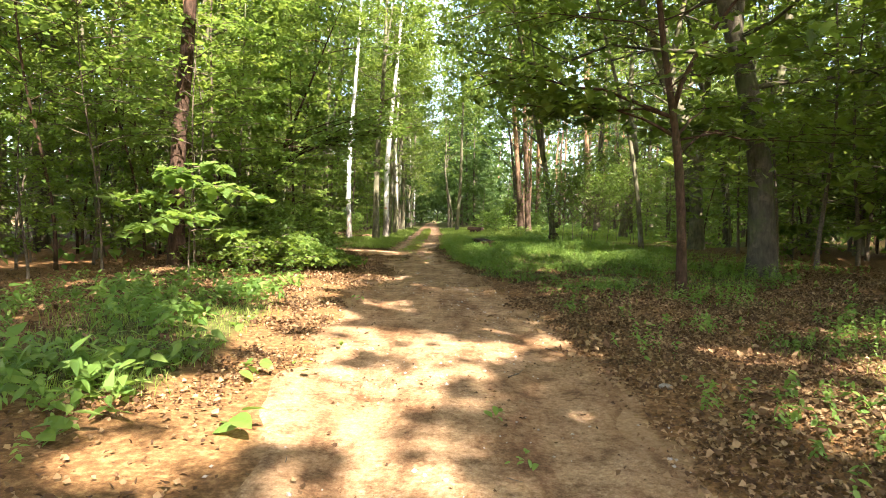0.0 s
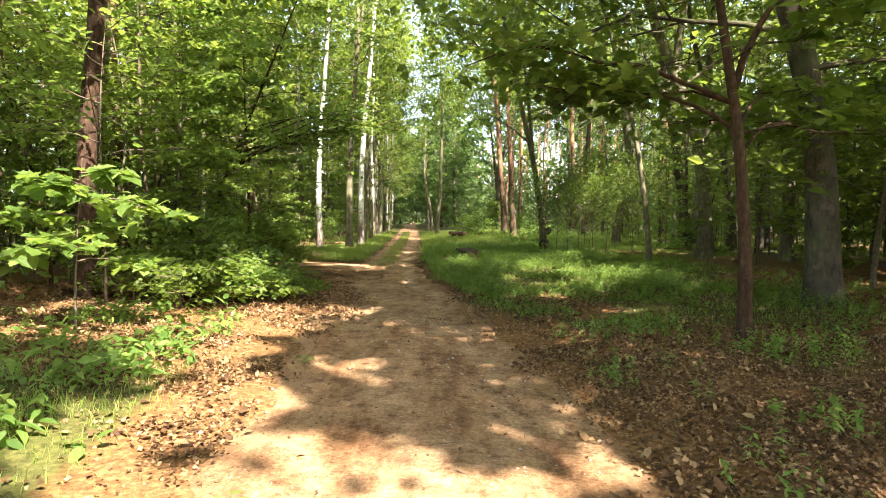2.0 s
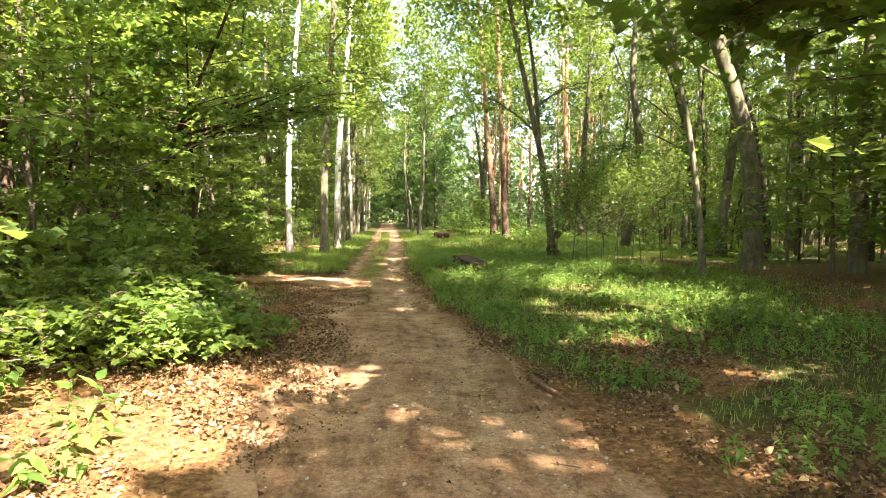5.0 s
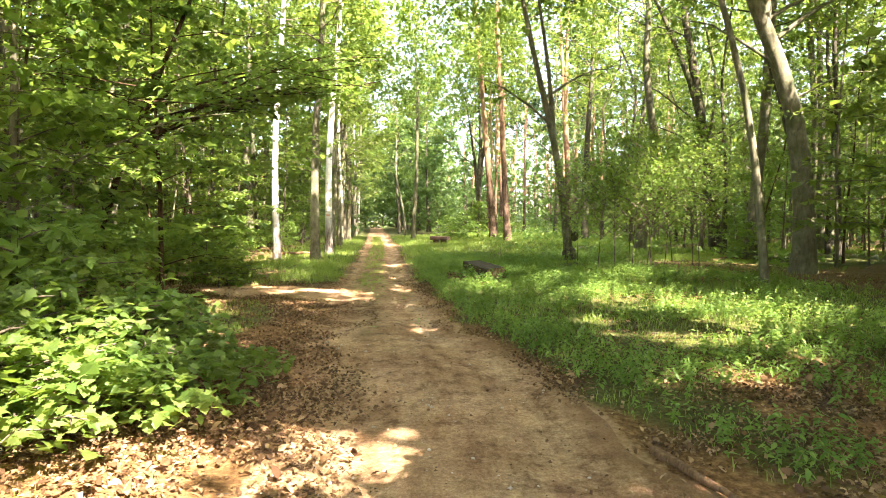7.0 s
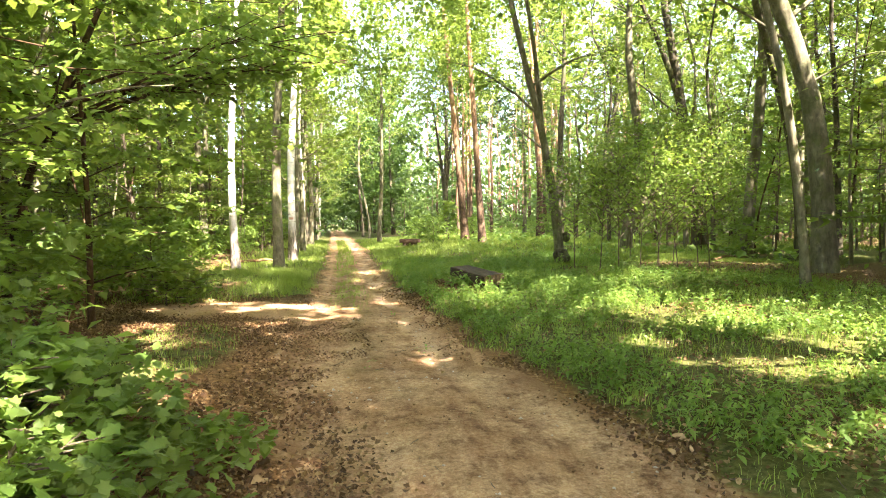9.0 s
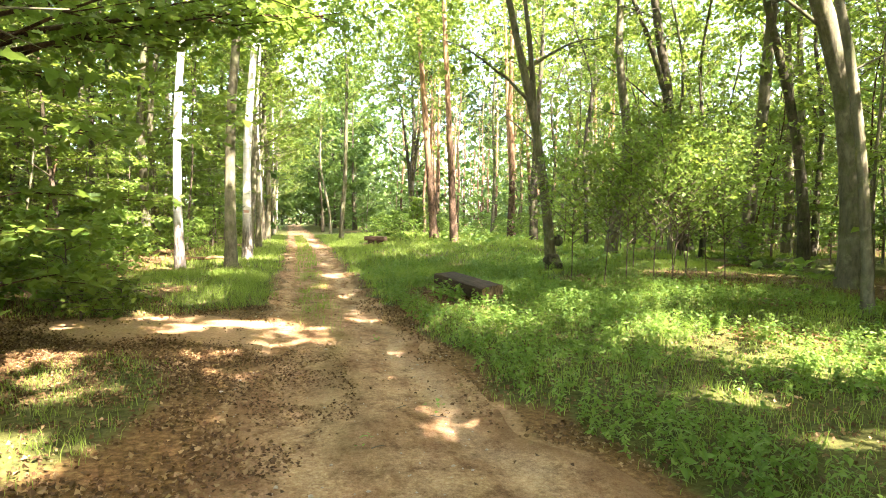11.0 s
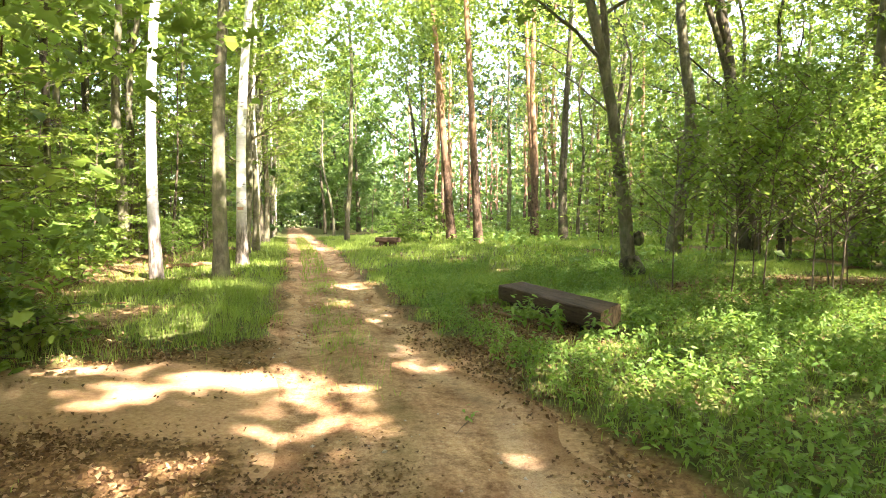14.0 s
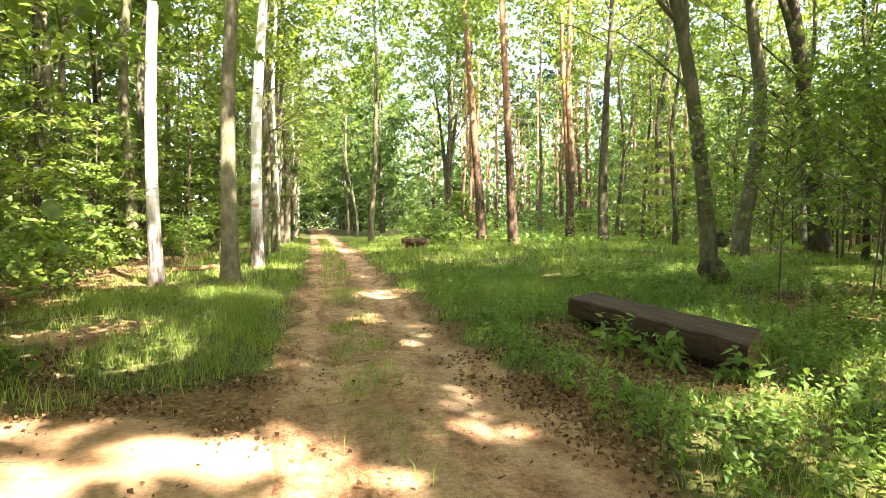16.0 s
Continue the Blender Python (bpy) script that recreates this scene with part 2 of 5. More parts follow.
MAPLE = np.array([(0, 0, 0), (0.28, -0.04, 0.03), (0.2, 0.16, 0.02), (0.55, 0.34, 0.06), (0.28, 0.46, 0.02), (0.3, 0.7, 0.04), (0, 1.0, -0.08),
                  (-0.3, 0.7, 0.04), (-0.28, 0.46, 0.02), (-0.55, 0.34, 0.06), (-0.2, 0.16, 0.02), (-0.28, -0.04, 0.03)])


def leaves(places, size, rng, tilt=0.5, shape=DIAMOND, spread=0.35, yaw=None):
    """Leaves at places: verts and one face each. tilt: how far they stand off the level, in radians."""
    n, k = len(places), len(shape)
    s = size * (1 + spread * rng.standard_normal(n)).clip(0.4, 1.8)
    a = rng.random(n) * 2 * np.pi if yaw is None else yaw
    pitch, roll = tilt * rng.standard_normal(n) - 0.25, tilt * rng.standard_normal(n)
    loc = shape[None] * s[:, None, None]
    x, y, z = loc[..., 0], loc[..., 1], loc[..., 2]
    cr, sr, cp, sp, ca, sa = (f(v)[:, None] for v in (roll, pitch, a) for f in (np.cos, np.sin))
    x, z = x * cr + z * sr, -x * sr + z * cr
    y, z = y * cp - z * sp, y * sp + z * cp
    x, y = x * ca - y * sa, x * sa + y * ca
    v = np.stack([x, y, z], -1) + places[:, None]
    return v.reshape(-1, 3), np.arange(n * k).reshape(n, k)


def merge(*pieces):
    """Joins (verts, faces...) pieces; faces are grouped by their size."""
    vs, by, n = [], {}, 0
    for v, *faces in pieces:
        vs.append(v)
        for f in faces:
            if len(f):
                by.setdefault(f.shape[1], []).append(f + n)
        n += len(v)
    return np.vstack(vs), [np.vstack(f) for f in by.values()]


# ---- materials ----
def material(name, rough=0.8, spec=0.3):
    m = bpy.data.materials.new(name)
    m.use_nodes = True
    nodes, links = m.node_tree.nodes, m.node_tree.links
    b = nodes["Principled BSDF"]
    b.inputs["Roughness"].default_value = rough
    b.inputs["Specular IOR Level"].default_value = spec
    return m, nodes, links, b


def tex(nodes, links, size, detail=4.0, rough=0.55, stretch=(1, 1, 1), kind="ShaderNodeTexNoise", coords="Object"):
    c, mp, t = nodes.new("ShaderNodeTexCoord"), nodes.new("ShaderNodeMapping"), nodes.new(kind)
    mp.inputs["Scale"].default_value = stretch
    links.new(c.outputs[coords], mp.inputs[0])
    links.new(mp.outputs[0], t.inputs["Vector"])
    t.inputs["Scale"].default_value = 1.0 / size
    if kind == "ShaderNodeTexNoise":
        t.inputs["Detail"].default_value, t.inputs["Roughness"].default_value = detail, rough
    return t


def ramp(nodes, links, source, *stops):
    r = nodes.new("ShaderNodeValToRGB")
    while len(r.color_ramp.elements) < len(stops):
        r.color_ramp.elements.new(0.5)
    for e, (at, col) in zip(r.color_ramp.elements, stops):
        e.position, e.color = at, (*col, 1) if len(col) == 3 else col
    links.new(source, r.inputs[0])
    return r.outputs[0]


def mix(nodes, links, fac, a, b, how="MIX"):
    m = nodes.new("ShaderNodeMix")
    m.data_type, m.blend_type = "RGBA", how
    for i, v in ((0, fac), (6, a), (7, b)):
        if isinstance(v, (int, float)):
            m.inputs[i].default_value = v
        elif isinstance(v, tuple):
            m.inputs[i].default_value = (*v, 1)
        else:
            links.new(v, m.inputs[i])
    return m.outputs[2]


def bump(nodes, links, b, height, strength, distance=0.02):
    n = nodes.new("ShaderNodeBump")
    n.inputs["Strength"].default_value, n.inputs["Distance"].default_value = strength, distance
    links.new(height, n.inputs["Height"])
    links.new(n.outputs[0], b.inputs["Normal"])


def leaf_material(name, dark, mid, light, through_light, share=0.4, rough=0.45):
    m, nodes, links, b = material(name, rough, 0.22)
    g = nodes.new("ShaderNodeNewGeometry")
    col = ramp(nodes, links, g.outputs["Random Per Island"], (0.0, dark), (0.55, mid), (1.0, light))
    big = ramp(nodes, links, tex(nodes, links, 1.3, 2.0).outputs[0], (0.3, (0.75, 0.8, 0.7)), (0.7, (1.2, 1.15, 1.1)))
    col = mix(nodes, links, 1.0, col, big, "MULTIPLY")
    links.new(col, b.inputs["Base Color"])
    tr = nodes.new("ShaderNodeBsdfTranslucent")
    links.new(mix(nodes, links, 1.0, big, through_light, "MULTIPLY"), tr.inputs[0])
    ms = nodes.new("ShaderNodeMixShader")
    ms.inputs[0].default_value = share
    links.new(b.outputs[0], ms.inputs[1])
    links.new(tr.outputs[0], ms.inputs[2])
    links.new(ms.outputs[0], nodes["Material Output"].inputs[0])
    return m


def bark_material(name, dark, light, top=None, top_at=(4, 9), ridge=0.05, moss=0.0, depth=0.03):
    m, nodes, links, b = material(name, 0.9, 0.15)
    rough = tex(nodes, links, ridge, 6.0, 0.7, (1, 1, 0.3))
    col = ramp(nodes, links, rough.outputs[0], (0.34, dark), (0.64, light))
    spots = ramp(nodes, links, tex(nodes, links, 0.16, 4.0, 0.7).outputs[0], (0.56, (0, 0, 0)), (0.66, (0.5, 0.5, 0.5)))
    col = mix(nodes, links, spots, col, tuple(min(0.6, 1.5 * c) for c in light))
    if top:
        z, xyz, mr = nodes.new("ShaderNodeTexCoord"), nodes.new("ShaderNodeSeparateXYZ"), nodes.new("ShaderNodeMapRange")
        links.new(z.outputs["Object"], xyz.inputs[0])
        links.new(xyz.outputs[2], mr.inputs[0])
        mr.inputs[1].default_value, mr.inputs[2].default_value = top_at
        flakes = ramp(nodes, links, tex(nodes, links, 0.12, 4.0, 0.6, (1, 1, 0.4)).outputs[0], (0.35, tuple(0.6 * c for c in top)), (0.65, top))
        col = mix(nodes, links, mr.outputs[0], col, flakes)
    if moss:
        fac = ramp(nodes, links, tex(nodes, links, 0.5, 5.0, 0.7).outputs[0], (0.5, (0, 0, 0)), (0.62, (moss, moss, moss)))
        col = mix(nodes, links, fac, col, (0.09, 0.12, 0.035))
    stains = ramp(nodes, links, tex(nodes, links, 0.45, 5.0, 0.65).outputs[0], (0.3, (0.62, 0.63, 0.6)), (0.7, (1.22, 1.18, 1.12)))
    links.new(mix(nodes, links, 1.0, col, stains, "MULTIPLY"), b.inputs["Base Color"])
    bump(nodes, links, b, rough.outputs[0], 0.9, depth)
    return m


def birch_material():
    m, nodes, links, b = material("birch_bark", 0.7, 0.25)
    marks = tex(nodes, links, 0.09, 3.0, 0.6, (0.35, 0.35, 1.6))
    col = ramp(nodes, links, marks.outputs[0], (0.28, (0.05, 0.045, 0.04)), (0.38, (0.74, 0.71, 0.66)), (0.7, (0.88, 0.86, 0.82)))
    rough = tex(nodes, links, 0.05, 5.0, 0.65, (1, 1, 0.2))
    foot = ramp(nodes, links, rough.outputs[0], (0.4, (0.06, 0.05, 0.04)), (0.65, (0.3, 0.26, 0.22)))
    z, xyz, mr = nodes.new("ShaderNodeTexCoord"), nodes.new("ShaderNodeSeparateXYZ"), nodes.new("ShaderNodeMapRange")
    links.new(z.outputs["Object"], xyz.inputs[0])
    links.new(xyz.outputs[2], mr.inputs[0])
    mr.inputs[1].default_value, mr.inputs[2].default_value = 2.2, 0.9
    big = ramp(nodes, links, tex(nodes, links, 0.7, 3.0).outputs[0], (0.3, (0.85, 0.84, 0.8)), (0.6, (1.0, 1.0, 1.0)))
    links.new(mix(nodes, links, 1.0, mix(nodes, links, mr.outputs[0], col, foot), big, "MULTIPLY"), b.inputs["Base Color"])
    bump(nodes, links, b, rough.outputs[0], 0.4, 0.01)
    return m


def soil_colour(nodes, links):
    fine = tex(nodes, links, 0.035, 5.0, 0.7)
    broad = tex(nodes, links, 0.9, 4.0, 0.6)
    red = ramp(nodes, links, fine.outputs[0], (0.25, (0.18, 0.103, 0.052)), (0.5, (0.325, 0.204, 0.108)), (0.8, (0.475, 0.338, 0.21)))
    grey = ramp(nodes, links, fine.outputs[0], (0.25, (0.23, 0.13, 0.066)), (0.5, (0.38, 0.235, 0.13)), (0.8, (0.52, 0.365, 0.222)))
    # redder brown sand at the start of the track, paler sand further on
    place, xyz, along = nodes.new("ShaderNodeTexCoord"), nodes.new("ShaderNodeSeparateXYZ"), nodes.new("ShaderNodeMapRange")
    links.new(place.outputs["Object"], xyz.inputs[0])
    links.new(xyz.outputs[1], along.inputs[0])
    along.inputs[1].default_value, along.inputs[2].default_value = 9.0, 19.0
    col = mix(nodes, links, along.outputs[0], red, grey)
    tint = ramp(nodes, links, broad.outputs[0], (0.3, (0.72, 0.66, 0.6)), (0.5, (1, 1, 1)), (0.72, (1.22, 1.24, 1.25)))
    return mix(nodes, links, 1.0, col, tint, "MULTIPLY"), fine


def ground_material():
    m, nodes, links, b = material("forest_floor", 0.95, 0.1)
    soil, fine = soil_colour(nodes, links)
    litter_tex = tex(nodes, links, 0.06, 5.0, 0.75)
    litter = ramp(nodes, links, litter_tex.outputs[0], (0.3, (0.06, 0.031, 0.013)), (0.5, (0.17, 0.09, 0.036)), (0.7, (0.34, 0.205, 0.09)))
    # duller, less orange litter further along y
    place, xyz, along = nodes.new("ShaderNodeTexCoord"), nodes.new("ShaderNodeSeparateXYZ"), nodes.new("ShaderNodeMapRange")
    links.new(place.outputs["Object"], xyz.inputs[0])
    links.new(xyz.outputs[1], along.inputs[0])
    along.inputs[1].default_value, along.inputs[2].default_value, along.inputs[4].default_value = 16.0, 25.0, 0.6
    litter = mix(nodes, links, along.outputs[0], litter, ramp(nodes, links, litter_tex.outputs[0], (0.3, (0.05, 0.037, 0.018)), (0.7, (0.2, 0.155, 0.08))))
    green = ramp(nodes, links, tex(nodes, links, 0.06, 4.0, 0.7).outputs[0], (0.35, (0.03, 0.045, 0.012)), (0.65, (0.085, 0.115, 0.03)))
    for key, other in (("soil", soil), ("grass", green)):
        a = nodes.new("ShaderNodeAttribute")
        a.attribute_name = key
        edge = nodes.new("ShaderNodeMath")
        edge.operation = "MULTIPLY_ADD"
        links.new(litter_tex.outputs[0], edge.inputs[0])
        edge.inputs[1].default_value = 0.9
        links.new(a.outputs["Fac"], edge.inputs[2])
        fac = ramp(nodes, links, edge.outputs[0], (0.62, (0, 0, 0)), (1.0, (0.8, 0.8, 0.8)))
        litter = mix(nodes, links, fac, litter, other)
    links.new(litter, b.inputs["Base Color"])
    bump(nodes, links, b, litter_tex.outputs[0], 0.7, 0.02)
    return m


def road_material():
    m, nodes, links, b = material("sandy_track", 0.95, 0.1)
    soil, fine = soil_colour(nodes, links)
    grit = tex(nodes, links, 0.012, 3.0, 0.8)
    dark = ramp(nodes, links, tex(nodes, links, 0.22, 7.0, 0.8).outputs[0], (0.36, (0.45, 0.4, 0.36)), (0.5, (0.95, 0.95, 0.95)), (0.66, (1.2, 1.2, 1.2)))
    streak = ramp(nodes, links, tex(nodes, links, 0.4, 6.0, 0.75, (1, 0.3, 1)).outputs[0], (0.36, (0.62, 0.54, 0.5)), (0.52, (1, 1, 1)), (0.68, (1.18, 1.24, 1.3)))
    soil = mix(nodes, links, 1.0, soil, streak, "MULTIPLY")
    speck = ramp(nodes, links, grit.outputs[0], (0.32, (0.72, 0.68, 0.64)), (0.5, (1, 1, 1)), (0.72, (1.2, 1.2, 1.2)))
    col = mix(nodes, links, 1.0, mix(nodes, links, 1.0, soil, dark, "MULTIPLY"), speck, "MULTIPLY")
    # trodden leaf crumbs along the edges, thin moss between the ruts, pale washed sand in them
    patch = tex(nodes, links, 0.3, 6.0, 0.75)
    for key, low, high, colour, most in (("edge", 0.7, 1.3, (0.19, 0.105, 0.05), 0.75), ("strip", 0.7, 1.4, (0.2, 0.165, 0.075), 0.6), ("rut", 0.8, 1.5, (0.56, 0.42, 0.28), 0.6)):
        a, total = nodes.new("ShaderNodeAttribute"), nodes.new("ShaderNodeMath")
        a.attribute_name = key
        total.operation = "ADD"
        links.new(a.outputs["Fac"], total.inputs[0])
        links.new(patch.outputs[0], total.inputs[1])
        fac = ramp(nodes, links, total.outputs[0], (low / 2, (0, 0, 0)), (high / 2, (most, most, most)))
        half = nodes.new("ShaderNodeMath")
        half.operation = "MULTIPLY"
        half.inputs[1].default_value = 0.5
        links.new(total.outputs[0], half.inputs[0])
        links.new(half.outputs[0], fac.node.inputs[0])
        col = mix(nodes, links, fac, col, mix(nodes, links, 1.0, colour, speck, "MULTIPLY"))
    links.new(col, b.inputs["Base Color"])
    bump(nodes, links, b, fine.outputs[0], 0.7, 0.025)
    return m


def plain(name, dark, light, size=0.05, rough=0.85, depth=0.005, stretch=(1, 1, 1)):
    m, nodes, links, b = material(name, rough, 0.2)
    t = tex(nodes, links, size, 5.0, 0.7, stretch)
    links.new(ramp(nodes, links, t.outputs[0], (0.32, dark), (0.68, light)), b.inputs["Base Color"])
    bump(nodes, links, b, t.outputs[0], 0.6, depth)
    return m


LEAF = leaf_material("broad_leaf", (0.05, 0.084, 0.018), (0.096, 0.148, 0.03), (0.165, 0.22, 0.055), (0.29, 0.39, 0.06), 0.45, 0.42)
LEAF_MAPLE = leaf_material("maple_leaf", (0.054, 0.102, 0.022), (0.1, 0.17, 0.036), (0.172, 0.24, 0.07), (0.31, 0.45, 0.08), 0.44, 0.5)
# darker leaf: dark green of some shrubs, and forest shade put into the colour
LEAF_DARK = leaf_material("dark_and_shaded_leaf", (0.045, 0.074, 0.017), (0.08, 0.125, 0.027), (0.135, 0.188, 0.045), (0.27, 0.39, 0.05), 0.44)
# haze and gloom of the far tunnel tinted into the leaf colour
LEAF_FAR = leaf_material("hazed_distant_leaf", (0.035, 0.068, 0.024), (0.066, 0.115, 0.038), (0.115, 0.165, 0.055), (0.19, 0.3, 0.06), 0.42)
NEEDLE = leaf_material("pine_needle", (0.02, 0.04, 0.018), (0.04, 0.075, 0.03), (0.07, 0.11, 0.04), (0.08, 0.14, 0.03), 0.2, 0.6)
GRASS = leaf_material("grass_blade", (0.09, 0.145, 0.028), (0.18, 0.262, 0.05), (0.33, 0.39, 0.12), (0.35, 0.48, 0.08), 0.4, 0.5)
HERB = leaf_material("herb_leaf", (0.055, 0.113, 0.024), (0.108, 0.192, 0.042), (0.19, 0.268, 0.072), (0.29, 0.44, 0.07), 0.4, 0.45)
DEAD = leaf_material("dead_leaf", (0.05, 0.025, 0.012), (0.15, 0.085, 0.04), (0.4, 0.27, 0.15), (0.16, 0.08, 0.03), 0.12, 0.75)
PINE_BARK = bark_material("pine_bark", (0.036, 0.025, 0.018), (0.145, 0.096, 0.066), (0.43, 0.255, 0.15), (3.0, 8.5), 0.07, 0.0, 0.04)
OLD_PINE_BARK = bark_material("old_pine_bark", (0.028, 0.018, 0.013), (0.115, 0.07, 0.047), None, (0, 1), 0.08, 0.0, 0.05)
OAK_BARK = bark_material("oak_bark", (0.045, 0.038, 0.028), (0.12, 0.104, 0.075), None, (0, 1), 0.07, 0.5, 0.03)
GREY_BARK = bark_material("grey_bark", (0.095, 0.088, 0.06), (0.2, 0.184, 0.124), None, (0, 1), 0.08, 0.5, 0.02)
DARK_BARK = bark_material("dark_bark", (0.03, 0.018, 0.012), (0.1, 0.058, 0.036), None, (0, 1), 0.05, 0.15, 0.015)
BIRCH_BARK = birch_material()
TWIG = plain("twig_bark", (0.05, 0.04, 0.028), (0.17, 0.13, 0.09), 0.03)
GROUND, ROAD = ground_material(), road_material()

# ---- ground and track ----
def axis(a, b, fine, far):
    near = np.arange(a, b, fine)
    out = np.cumsum(1.0 * 1.16 ** np.arange(45))
    out = out[out < far]
    return np.concatenate([a - out[::-1], near, b + out])


gx, gy = np.meshgrid(axis(-9, 11, 0.19, 1600), axis(1, 46, 0.19, 1600), indexing="ij")
sl, sr = road_edges(gy)
soil = np.maximum(bare(gx, gy), step(0.06, -0.2, np.maximum(sl - gx, gx - sr) + 0.35 * (vnoise(gx, gy, 0.5, 12) - 0.5)))
nx, ny = gx.shape
idx = np.arange(nx * ny).reshape(nx, ny)
quads = np.stack([idx[:-1, :-1], idx[1:, :-1], idx[1:, 1:], idx[:-1, 1:]], -1).reshape(-1, 4)
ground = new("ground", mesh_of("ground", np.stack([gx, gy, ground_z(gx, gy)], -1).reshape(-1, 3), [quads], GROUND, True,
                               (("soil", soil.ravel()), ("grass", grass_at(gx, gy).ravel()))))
tagged(ground, "brown leaf litter forest floor with green patches", "forest floor", kind="structure")

ry = np.concatenate([np.arange(-12, 50, 0.12), np.arange(50, 122, 0.8)])
rw = np.linspace(0, 1, 25)
RY, RW = np.meshgrid(ry, rw, indexing="ij")
el, er = road_edges(RY)
el, er = el + 0.5 * (vnoise(RY, 0 * RY, 0.7, 20) - 0.5), er + 0.5 * (vnoise(RY, 0 * RY, 0.7, 21) - 0.5)
RX = el + (er - el) * RW
RZ = ground_z(RX, RY) + 0.008 - 0.03 * ((RW == 0) | (RW == 1))
ny, nx = RY.shape
idx = np.arange(ny * nx).reshape(ny, nx)
quads = np.stack([idx[:-1, :-1], idx[:-1, 1:], idx[1:, 1:], idx[1:, :-1]], -1).reshape(-1, 4)
road = new("road", mesh_of("road", np.stack([RX, RY, RZ], -1).reshape(-1, 3), [quads], ROAD, True,
                           (("edge", (step(0.3, 0.48, np.abs(RW - 0.5)) * (0.5 + 0.4 * step(9, 13, RY)) * (1 - step(0, 0.3, bare(RX, RY))) * step(0.25, 0.6, vnoise(RX, RY, 0.9, 24))).ravel()),
                            ("strip", (0.62 * np.exp(-((RW - 0.42) / 0.13) ** 2) * step(14, 19, RY)).ravel()),
                            ("rut", (0.6 * np.exp(-((RW - 0.8) / 0.1) ** 2) * step(14, 18, RY) + 0.35 * np.exp(-((RW - 0.2) / 0.1) ** 2) * step(19, 23, RY)).ravel()))))
tagged(road, "sandy brown dirt forest track dappled with sunlight", "dirt track", kind="structure")


